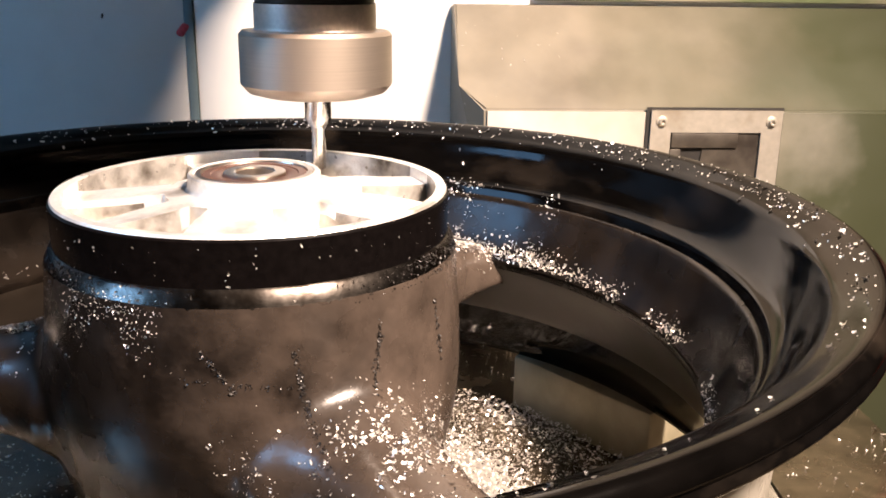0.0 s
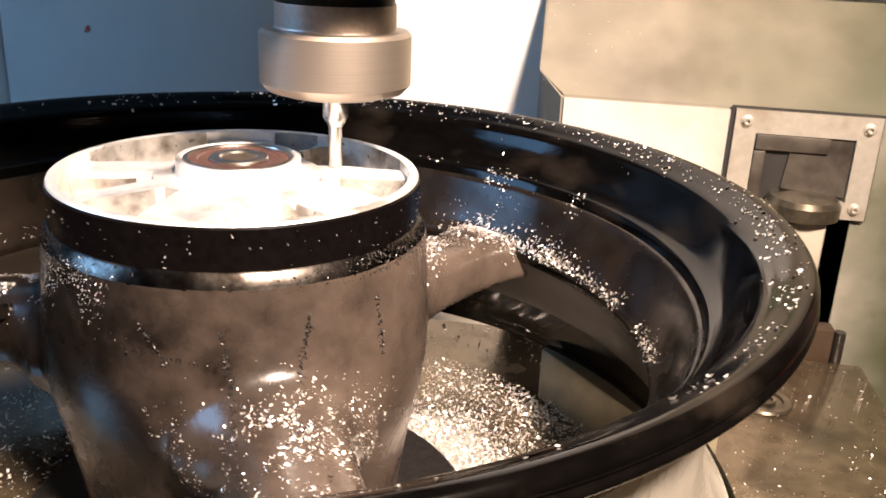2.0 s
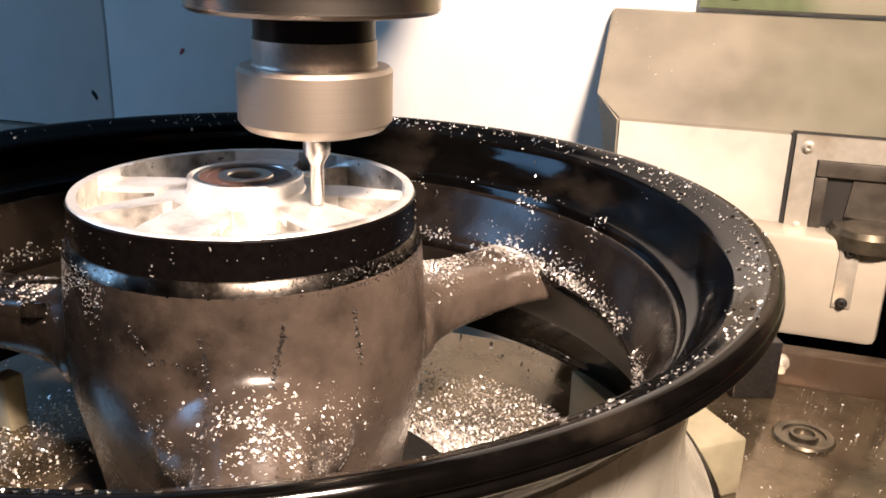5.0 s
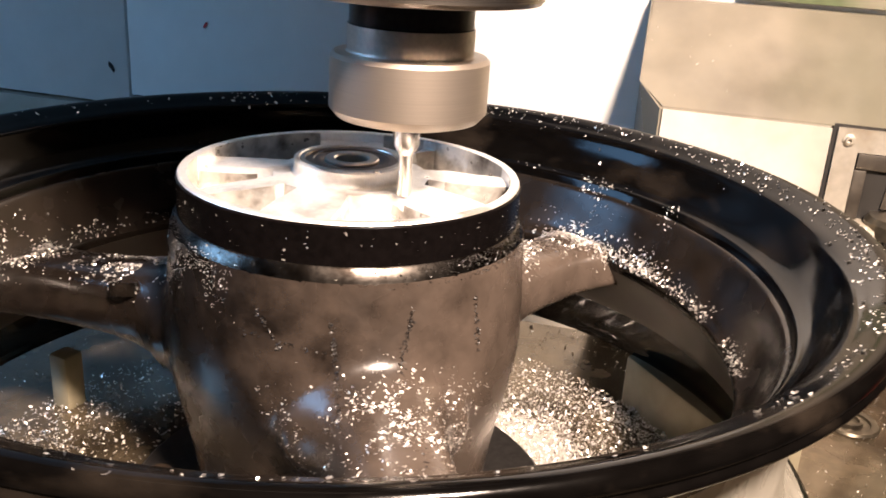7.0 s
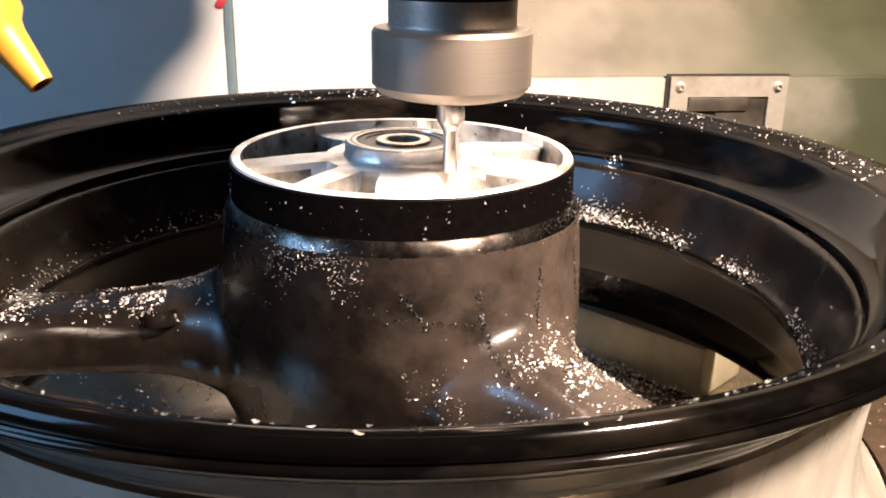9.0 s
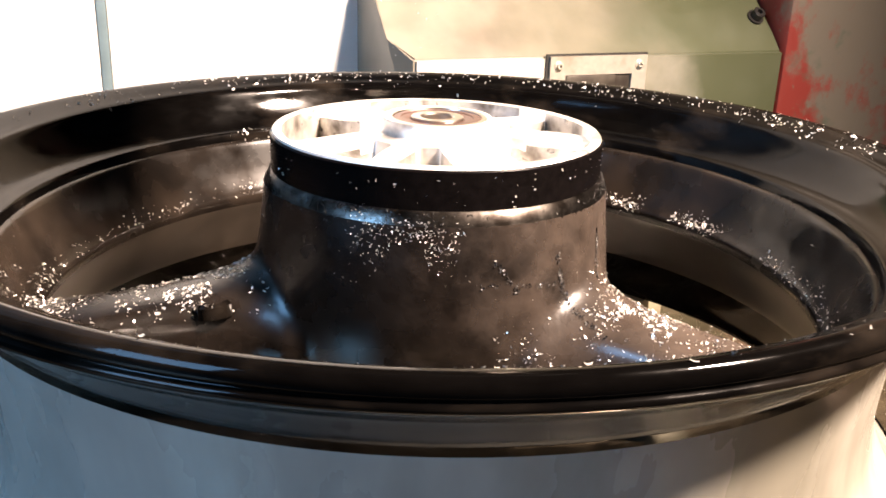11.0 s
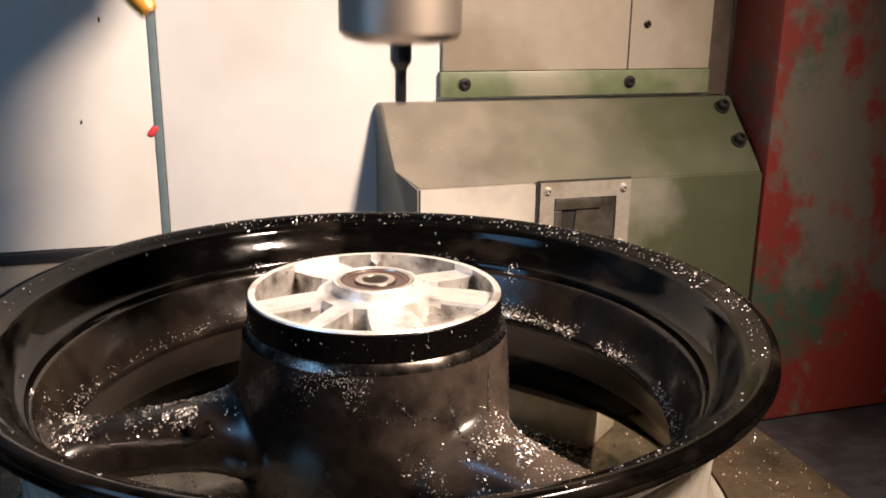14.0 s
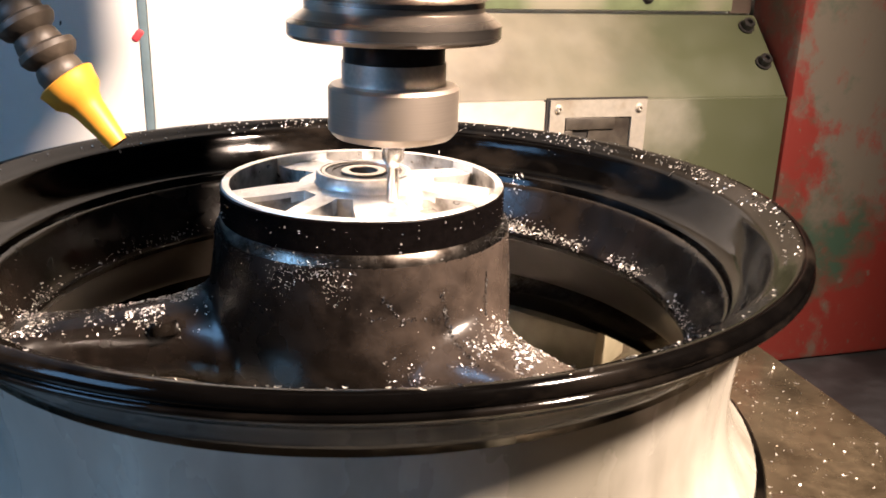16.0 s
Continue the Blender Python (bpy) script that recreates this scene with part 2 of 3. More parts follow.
# ---- setting: machine enclosure, table, workshop ----
def setting(name, bm, mat, label, category, smooth=True):
    return tagged(part(name, bm, mat, smooth=smooth), label, category, kind="structure")


setting("floor", box(-2.1, 3.5, -3.5, 3.5, -1.0, -0.9), CONCRETE, "grey concrete workshop floor", "floor", False)
setting("ceiling", box(-2.1, 3.5, -3.5, 3.5, 2.4, 2.5), PLASTER, "plain plastered workshop ceiling", "ceiling", False)
setting("wall_north", box(-2.1, 3.5, 3.4, 3.5, -0.9, 2.4), PLASTER, "plain plastered workshop wall", "wall", False)
setting("wall_south", box(-2.1, 3.5, -3.5, -3.4, -0.9, 2.4), PLASTER, "plain plastered workshop wall", "wall", False)
setting("wall_east", box(3.4, 3.5, -3.4, 3.4, -0.9, 2.4), PLASTER, "plain plastered workshop wall", "wall", False)


def west_wall():
    """Workshop wall with the window that lets the daylight in."""
    w = tagged(new("wall_west"), "plain plastered workshop wall with a window opening", "wall", kind="structure")
    for z0, z1, y0, y1 in ((-0.9, 0.4, -3.4, 3.4), (1.5, 2.4, -3.4, 3.4), (0.4, 1.5, -3.4, -1.25), (0.4, 1.5, -0.25, 3.4)):
        part("wall_panel", box(-2.1, -2.0, y0, y1, z0, z1), PLASTER, w, smooth=False)


west_wall()

# machine bed and tray under the table
setting("machine_bed", box(-1.3, 1.3, -0.75, 1.2, -0.9, -0.15, 0.006), FLOORM, "dark oily chip tray of the milling machine", "machine bed")


def back_panels():
    """White sheet doors behind the table, with their joints and the dark trim under them."""
    w = tagged(new("back_panel"), "white painted sheet metal enclosure wall, smeared with oil", "machine enclosure", kind="structure")
    for x0, x1, low in ((-1.3, -0.4135, 0.094), (-0.4110, -0.1275, 0.083), (-0.119, 0.86, 0.083)):
        part("panel", box(x0, x1, 0.44, 0.45, T0 - low, 1.6, 0.0012), WHITEWALL, w)
    part("joint_strip", box(-0.1272, -0.1193, 0.4385, 0.448, T0 - 0.083, 1.6, 0.001), STRIP, w, "blue-grey rubber joint strip")
    part("bottom_trim", box(-0.4100, 0.5, 0.436, 0.452, T0 - 0.096, T0 - 0.0835, 0.002), BLACKTRIM, w, "black rubber bottom trim")
    part("lower_ledge", prism([(0.43, T0 - 0.0965), (0.40, T0 - 0.30), (0.40, T0 - 0.34), (0.46, T0 - 0.34), (0.46, T0 - 0.0965)], "x", -1.3, 0.09), BOXWHITE, w, "cream painted lower ledge")
    for x, z, s, a in ((-0.3234, -0.0053, 0.004, 30), (-0.4324, -0.0569, 0.006, -35), (-0.1703, 0.1407, 0.003, 0), (-0.1947, 0.0438, 0.0025, 10)):
        mk = prism([(-s * 0.25, -s), (s * 0.2, -s * 0.8), (s * 0.4, s * 0.1), (s * 0.15, s), (-s * 0.35, s * 0.5)], "y", -0.0008, 0.0)
        part("scuff", mk, RED if a == 30 else DARKSTEEL, w, at=pose(x, 0.4399, T0 + z, 0, a, 0))
    bm = bmesh.new()
    bmesh.ops.create_uvsphere(bm, u_segments=12, v_segments=8, radius=0.0046)
    for v in bm.verts:
        v.co.z *= 1.25
        v.co.y *= 0.18
        v.co += Vector((0.002 * math.sin(v.co.z * 400), 0, 0)) + Vector((-0.1285, 0.4388, T0 + 0.033))
    part("paint_dab", bm, RED, w, "small dab of red paint")


back_panels()
setting("enclosure_side", box(-1.32, -1.305, 0.20, 1.2, -0.14, 1.6), WHITEWALL, "white painted side sheet of the machine", "machine enclosure", False)


def screw(parent, x, y, z, r, mat=PLATE, name="screw"):
    """A round socket head with a washer, its face towards -y."""
    bm = revolve([(0, 0.0), (r * 1.5, 0.0), (r * 1.5, 0.0008), (r, 0.0012), (r, 0.003), (r * 0.85, 0.0036), (r * 0.5, 0.0036), (r * 0.45, 0.0015), (0, 0.0012)], 20)
    return part(name, bm, mat, parent, at=pose(x, y, z, 90, 0, 0))


def way_cover():
    """Sloped sheet cover over the machine's ways, with its hatch and lower cover."""
    c = thing("way_cover", "cream and green painted sheet cover with a darker sloped top", "machine cover")
    prof = [(0.4225, T0 + 0.0567), (0.3635, T0 - 0.0036), (0.348, T0 - 0.0195), (0.348, T0 - 0.092), (0.439, T0 - 0.092), (0.439, T0 + 0.0567)]
    bm = prism(prof, "x", 0.0, 1.0)
    for v in bm.verts:
        if v.co.x > 0.5:
            v.co.x = 0.519
        else:
            # the free end is cut back towards the bottom
            v.co.x = 0.0995 if v.co.z > T0 - 0.01 else 0.121
            if v.co.y > 0.43:
                v.co.x = 0.0975
    bmesh.ops.bevel(bm, geom=bm.edges[:], offset=0.0015, segments=2, affect="EDGES")
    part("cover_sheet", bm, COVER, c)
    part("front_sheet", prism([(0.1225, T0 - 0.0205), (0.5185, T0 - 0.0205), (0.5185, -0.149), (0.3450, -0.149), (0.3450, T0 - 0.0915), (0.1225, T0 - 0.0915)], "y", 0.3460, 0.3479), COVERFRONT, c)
    for x, y, z in ((0.501, 0.4110, T0 + 0.0452), (0.505, 0.3775, T0 + 0.0110)):
        b = revolve([(0, 0), (0.009, 0), (0.009, 0.002), (0.0065, 0.002), (0.0065, 0.009), (0.0055, 0.010), (0.003, 0.010), (0.003, 0.006), (0, 0.006)], 20)
        part("bolt", b, DARKSTEEL, c, at=pose(x, y, z, 45, 0, 0))
    # hatch
    h = thing("hatch", "bare metal hatch frame screwed round a dark opening", "hatch")
    x0, x1, z0, z1 = 0.2495, 0.3530, T0 - 0.096, T0 - 0.0185
    bm = bmesh.new()
    for a in (box(x0, x1, 0.341, 0.3475, z1 - 0.017, z1), box(x0, x0 + 0.016, 0.341, 0.3475, z0, z1 - 0.017), box(x1 - 0.016, x1, 0.341, 0.3475, z0, z1 - 0.017), box(x1 - 0.028, x1 - 0.016, 0.341, 0.3475, z0, z0 + 0.013)):
        me = bpy.data.meshes.new("t")
        a.to_mesh(me)
        a.free()
        bm.from_mesh(me)
        bpy.data.meshes.remove(me)
    bmesh.ops.remove_doubles(bm, verts=bm.verts[:], dist=1e-5)
    part("hatch_frame", bm, PLATE, h)
    # Black strip drawn for the shadow line round the hatch frame.
    part("gasket", prism([(x0 - 0.003, z0 - 0.001), (x0 - 0.003, z1 + 0.002), (x1 + 0.0015, z1 + 0.002), (x1 + 0.0015, z0 - 0.001), (x1 - 0.017, z0 - 0.001), (x1 - 0.017, z1 - 0.017), (x0 + 0.017, z1 - 0.017), (x0 + 0.017, z0 - 0.001)], "y", 0.3440, 0.3458), HOLE, h, "black strip for the shadow line round the frame")
    # Opening is not cut out: its shade is a flat black panel.
    part("recess", box(x0 + 0.017, x1 - 0.017, 0.345, 0.3476, z0 - 0.002, z1 - 0.016), HOLE, h, "flat black panel for the shaded opening")
    part("flap", prism([(x0 + 0.040, z0 + 0.020), (x1 - 0.017, z0 + 0.016), (x1 - 0.017, z1 - 0.018), (x0 + 0.044, z1 - 0.018)], "y", 0.3430, 0.3448), FLAP, h, "brown-grey steel flap")
    part("bar", box(x0 + 0.017, x1 - 0.034, 0.3405, 0.3429, z1 - 0.029, z1 - 0.0175, 0.0005), FLAP, h)
    part("side_strip", box(x0 + 0.0165, x0 + 0.025, 0.3410, 0.3445, z0 + 0.004, z1 - 0.030, 0.0005), FLAP, h)
    for x in (x0 + 0.0085, x1 - 0.0085):
        for z in (z0 + 0.0085, z1 - 0.0085):
            screw(h, x, 0.341, z, 0.003)
    # lower cover
    l = thing("lower_cover", "cream painted lower cover with two slotted screws", "machine cover")
    part("cover_body", box(0.205, 0.323, 0.318, 0.352, T0 - 0.165, T0 - 0.0860, 0.006), BOXWHITE, l)
    part("slot_plate", box(0.2880, 0.3010, 0.3165, 0.3185, T0 - 0.137, T0 - 0.090, 0.0006), PLATE, l)
    for z in (T0 - 0.094, T0 - 0.1330):
        screw(l, 0.2945, 0.3165, z, 0.0028, DARKSTEEL)
    part("round_cap", revolve([(0, 0.003), (0.012, 0.002), (0.024, 0.0), (0.027, -0.004), (0.027, -0.014), (0, -0.014)], 40), PLUG, l, "dull round steel cap", at=pose(0.306, 0.336, T0 - 0.0790, 0, 0, 0))
    # flange strip and sheet above
    u = thing("upper_cover", "beige sheet cover bolted along a worn green flange", "machine cover")
    part("sheet", box(0.170, 0.388, 0.4335, 0.4395, T0 + 0.0885, 1.2, 0.001), BOXWHITE, u)
    part("sheet", box(0.3895, 0.4938, 0.4335, 0.4395, T0 + 0.0885, 1.2, 0.001), BOXWHITE, u)
    # Dark brown strip stands in for the shaded wall beside the column.
    part("end_strip", box(0.4945, 0.5215, 0.436, 0.4395, T0 + 0.058, 1.2, 0.001), GAPSHADE, u)
    part("flange", box(0.167, 0.494, 0.431, 0.4395, T0 + 0.0605, T0 + 0.0880, 0.001), GREENWORN, u, "worn green flange strip")
    for x in (0.194, 0.391):
        screw(u, x, 0.431, T0 + 0.0745, 0.0048, DARKSTEEL)
    screw(u, 0.410, 0.4335, T0 + 0.138, 0.003, DARKSTEEL)


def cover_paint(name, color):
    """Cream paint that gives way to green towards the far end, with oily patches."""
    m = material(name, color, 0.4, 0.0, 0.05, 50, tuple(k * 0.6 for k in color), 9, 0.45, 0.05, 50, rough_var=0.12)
    nt = m.node_tree
    b = nt.nodes["Principled BSDF"]
    old = b.inputs["Base Color"].links[0].from_socket
    tc = nt.nodes.new("ShaderNodeTexCoord")
    sep = nt.nodes.new("ShaderNodeSeparateXYZ")
    nt.links.new(tc.outputs["Object"], sep.inputs[0])
    n = nt.nodes.new("ShaderNodeTexNoise")
    n.inputs["Scale"].default_value, n.inputs["Detail"].default_value = 14, 6
    nt.links.new(tc.outputs["Object"], n.inputs["Vector"])
    a = nt.nodes.new("ShaderNodeMath")
    a.operation = "MULTIPLY_ADD"
    a.inputs[1].default_value = 0.22
    nt.links.new(n.outputs["Fac"], a.inputs[0])
    nt.links.new(sep.outputs[0], a.inputs[2])
    r = nt.nodes.new("ShaderNodeMapRange")
    r.inputs["From Min"].default_value, r.inputs["From Max"].default_value = 0.29, 0.52
    nt.links.new(a.outputs[0], r.inputs["Value"])
    x = nt.nodes.new("ShaderNodeMix")
    x.data_type = "RGBA"
    nt.links.new(r.outputs[0], x.inputs[0])
    nt.links.new(old, x.inputs[6])
    x.inputs[7].default_value = (0.046, 0.052, 0.028, 1)
    nt.links.new(x.outputs[2], b.inputs["Base Color"])
    return m


GAPSHADE = material("gap_shade_brown", (0.06, 0.045, 0.035), 0.5, 0.0, 0.2, 60, (0.03, 0.024, 0.02), 14, 0.4)
FLAP = material("dull_steel_flap", (0.06, 0.052, 0.042), 0.45, 0.4, 0.2, 120, (0.025, 0.02, 0.016), 40, 0.5)
COVER = cover_paint("sloped_cover_paint", (0.185, 0.166, 0.130))
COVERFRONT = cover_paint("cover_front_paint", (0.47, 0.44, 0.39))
way_cover()

column = setting("machine_column", box(0.522, 1.25, 0.345, 0.437, -0.149, 1.6, 0.008), COLUMN, "machine column with flaked red, grey and green paint", "machine column")


def work_table():
    t = tagged(new("work_table"), "oily iron machine table strewn with chips", "machine table", kind="structure")
    part("table_top", box(-0.62, 0.352, -0.30, 0.275, -0.045, 0.0, 0.004), TABLE, t)
    part("table_skirt", box(-0.60, 0.335, -0.28, 0.26, -0.149, -0.046, 0.004), TABLE, t)
    part("slot_plug", revolve([(0.0, 0.001), (0.006, 0.001), (0.0065, 0.003), (0.0085, 0.003), (0.009, 0.0005), (0.013, 0.0005), (0.0135, 0.002), (0.018, 0.002), (0.019, 0.0005)], 40), PLUG, t, "round steel plug in the table", at=pose(0.271, 0.2005, 0))
    return t


work_table()


def rear_fixture():
    f = thing("stop_plate", "rusty steel stop plate bolted at the rear of the table", "stop plate")
    part("plate", box(0.235, 0.330, 0.276, 0.290, -0.04, 0.024, 0.002), RUSTY, f)
    part("hinge", revolve([(0, 0), (0.004, 0), (0.004, 0.05), (0, 0.05)], 16), DARKSTEEL, f, at=pose(0.334, 0.278, -0.028))
    part("bolt", revolve([(0, 0), (0.006, 0), (0.006, 0.004), (0.003, 0.005), (0.003, 0.016), (0, 0.016)], 16), PLATE, f, at=pose(0.257, 0.276, 0.016, 90, 0, 0))
    c = thing("clamp_block", "dark steel clamp block standing on the table", "clamp")
    bm = prism([(0.0, 0.0), (0.03, 0.0), (0.03, 0.042), (-0.03, 0.042), (-0.03, 0.030), (0.0, 0.024)], "y", -0.014, 0.014, 0.0015)
    part("block", bm, DARKSTEEL, c)
    c.matrix_basis = pose(0.222, 0.250, 0.0, 0, 0, 20)


rear_fixture()


# ---- the wheel ----
def merge(bm, other):
    me = bpy.data.meshes.new("t")
    other.to_mesh(me)
    other.free()
    bm.from_mesh(me)
    bpy.data.meshes.remove(me)


VALVE_AZ, VALVE_Z = -121.0, -0.0815
SPOKES = (180.0, 60.0, -60.0)


def spoke_mesh():
    """One broad cast spoke along +x from the hub to the rim, flared at both ends."""
    bm = bmesh.new()
    rings = []
    n, steps = 36, 40
    for i in range(steps + 1):
        s = 0.070 + (0.192 - 0.070) * i / steps
        hubf = math.exp(-max(0, s - 0.082) / 0.016)
        rimf = math.exp(-max(0, 0.184 - s) / 0.009)
        w = 0.0220 - 0.004 * (s - 0.07) / 0.12 + 0.017 * hubf ** 1.3 + 0.016 * rimf
        top = -0.0645 - 0.003 * (s - 0.09) / 0.1 + 0.013 * math.exp(-max(0, s - 0.080) / 0.018) - 0.003 * rimf
        bot = -0.0965 - 0.014 * hubf + 0.004 * rimf
        c, h = (top + bot) / 2, (top - bot) / 2
        ring = []
        for k in range(n):
            a = 2 * math.pi * k / n
            ca, sa = math.cos(a), math.sin(a)
            e = 0.40 + 0.75 * math.exp(-max(0, s - 0.080) / 0.022)
            y = w * math.copysign(abs(ca) ** e, ca) * (1.0 - 0.16 * sa)
            z = h * math.copysign(abs(sa) ** e, sa)
            ring.append(bm.verts.new((s, y, c + z + T0)))
        rings.append(ring)
    for a, b in zip(rings, rings[1:]):
        for k in range(n):
            bm.faces.new((a[k], a[(k + 1) % n], b[(k + 1) % n], b[k]))
    bm.faces.new(rings[0])
    bm.faces.new(rings[-1])
    return bm


def hub_mesh():
    """The cast hub: a barrel that swells out smoothly where each spoke grows from it."""
    bm = revolve(up(smooth_profile(HUB_SIDE, 6)), 180)
    for v in bm.verts:
        z = v.co.z - T0
        a = math.degrees(math.atan2(v.co.y, v.co.x))
        grow = 0.0
        for s in SPOKES:
            d = (a - s + 180) % 360 - 180
            zz = (z + 0.100) / (0.040 if z > -0.100 else 0.032)
            grow = max(grow, 0.011 * math.exp(-(d / 24.0) ** 2 - zz * zz))
        r = math.hypot(v.co.x, v.co.y)
        v.co.x *= (r + grow) / r
        v.co.y *= (r + grow) / r
    return bm


RIM_TOP = [(0.2049, -0.0442), (0.2068, -0.0392), (0.2105, -0.0345), (0.2180, -0.0262), (0.2240, -0.0218), (0.2285, -0.0185), (0.2299, -0.0168), (0.2297, -0.0156), (0.2287, -0.0145), (0.2293, -0.0132), (0.2290, -0.0108), (0.2270, -0.0085), (0.2240, -0.0084), (0.2205, -0.0100), (0.2160, -0.0126), (0.2130, -0.0142),
           (0.2105, -0.0165), (0.2080, -0.0225), (0.2045, -0.0290), (0.2005, -0.0345), (0.1970, -0.0372), (0.1950, -0.0385), (0.1935, -0.0430)]
RIM_WELL = [(0.1935, -0.0430), (0.1915, -0.0445), (0.1885, -0.052), (0.1845, -0.062), (0.180, -0.0705), (0.1775, -0.0738), (0.1770, -0.0765), (0.1785, -0.0805)]
RIM_LOW = [(0.1785, -0.0805), (0.1800, -0.0835), (0.186, -0.094), (0.1935, -0.109), (0.1965, -0.1140)]
RIM_BEAD = [(0.1965, -0.1140), (0.2045, -0.1280), (0.2108, -0.1385), (0.2130, -0.1445), (0.2145, -0.1472)]
BARREL_OUT = [(0.2048, -0.0443), (0.2027, -0.058), (0.2012, -0.074), (0.2008, -0.090), (0.2030, -0.106), (0.2090, -0.120), (0.2165, -0.130), (0.2190, -0.1325)]
FLANGE_LOW = [(0.2190, -0.1326), (0.2215, -0.1340), (0.2240, -0.1370), (0.2252, -0.1400), (0.2252, -0.1445), (0.2235, -0.1473), (0.2145, -0.1475)]
HUB_SIDE = [(0.0780, -0.010), (0.0785, -0.018), (0.0790, -0.0242), (0.0795, -0.030), (0.0805, -0.045), (0.0812, -0.060), (0.0812, -0.075), (0.0797, -0.090), (0.0762, -0.108), (0.0730, -0.126), (0.0705, -0.144), (0.069, -0.155), (0.069, -0.1665)]
# azimuth, half width, depth of each pocket
POCKETS = ((3, 10, 0.030), (55, 21, 0.020), (86, 8, 0.032), (150, 22, 0.032), (206, 13, 0.011), (243, 11, 0.032), (305, 20, 0.009))


def hub_face():
    """The open machined end of the hub: deep pockets between flat-topped vanes round the bearing boss."""
    rads = [0.0258, 0.0272, 0.0325, 0.0345, 0.0352, 0.0385, 0.042, 0.047, 0.052, 0.058, 0.0640, 0.0692, 0.0700, 0.0706, 0.0708]
    bm = bmesh.new()
    ringsv = []
    for r in rads:
        flare = math.degrees((r - 0.052) * 0.19 / 0.052)
        stops = []
        for c, half, depth in POCKETS:
            d1 = half + flare
            d0 = max(1.0, d1 - math.degrees(0.0016 / r))
            stops += [(c - d1, 0.0), (c - d0, depth), (c + d0, depth), (c + d1, 0.0)]
        stops.append((stops[0][0] + 360.0, 0.0))
        ring = []
        for (a0, e0), (a1, e1) in zip(stops, stops[1:]):
            k = 26 if e0 == e1 and e0 > 0 else 4 if e0 != e1 else 12
            for i in range(k):
                u = i / k
                a, deep = a0 + (a1 - a0) * u, e0 + (e1 - e0) * u
                if r < 0.0348:
                    deep = 0.0
                elif r < 0.0386:
                    deep *= 0.94
                elif r > 0.0703:
                    deep *= 0.93
                p = Vector((r * math.cos(math.radians(a)), r * math.sin(math.radians(a)), 0))
                wob = 0.0005 * noise.noise(p * 140) + (0.0014 * noise.noise(p * 330) if deep > 0.004 else 0)
                top = -0.0008 - 0.0035 * (r - 0.026) / 0.045
                if r >= 0.0707:
                    top, deep, wob = 0.0, 0.0, 0.0
                ring.append(bm.verts.new((p.x, p.y, T0 + top - deep + wob)))
        ringsv.append(ring)
    n = len(ringsv[0])
    for a, b in zip(ringsv, ringsv[1:]):
        for i in range(n):
            bm.faces.new((a[i], a[(i + 1) % n], b[(i + 1) % n], b[i]))
    return bm


def pick_faces(bm, keep):
    """A copy of bm that holds only the faces for which keep(centre) is true."""
    out = bm.copy()
    bmesh.ops.delete(out, geom=[f for f in out.faces if not keep(f.calc_center_median())], context="FACES")
    return out


def cast_body():
    """Hub and spokes cast in one: joined, smoothed over their roots, and cut into hub and spokes again."""
    bm = hub_mesh()
    lo = [v for v in bm.verts if abs(v.co.z - (T0 - 0.1665)) < 1e-5]
    hi = [v for v in bm.verts if abs(v.co.z - (T0 - 0.010)) < 1e-5]
    for loop in (lo, hi):
        loop.sort(key=lambda v: math.atan2(v.co.y, v.co.x))
        bm.faces.new(loop)
    for a in SPOKES:
        sm = spoke_mesh()
        bmesh.ops.transform(sm, matrix=pose(0, 0, 0, 0, 0, a), verts=sm.verts[:])
        merge(bm, sm)
    bmesh.ops.recalc_face_normals(bm, faces=bm.faces[:])
    me = bpy.data.meshes.new("cast")
    bm.to_mesh(me)
    bm.free()
    ob = new("cast", me)
    r = ob.modifiers.new("remesh", "REMESH")
    r.mode, r.voxel_size = "VOXEL", 0.0017
    s = ob.modifiers.new("smooth", "SMOOTH")
    s.factor, s.iterations = 0.5, 45
    done = bpy.data.meshes.new_from_object(ob.evaluated_get(bpy.context.evaluated_depsgraph_get()))
    bpy.data.objects.remove(ob)
    bm = bmesh.new()
    bm.from_mesh(done)
    bpy.data.meshes.remove(done)
    return bm


def spoke_of(p):
    """Which spoke a point belongs to, or -1 for the hub."""
    if math.hypot(p.x, p.y) < 0.104:
        return -1
    a = math.degrees(math.atan2(p.y, p.x))
    return min(range(3), key=lambda k: abs((a - SPOKES[k] + 180) % 360 - 180))


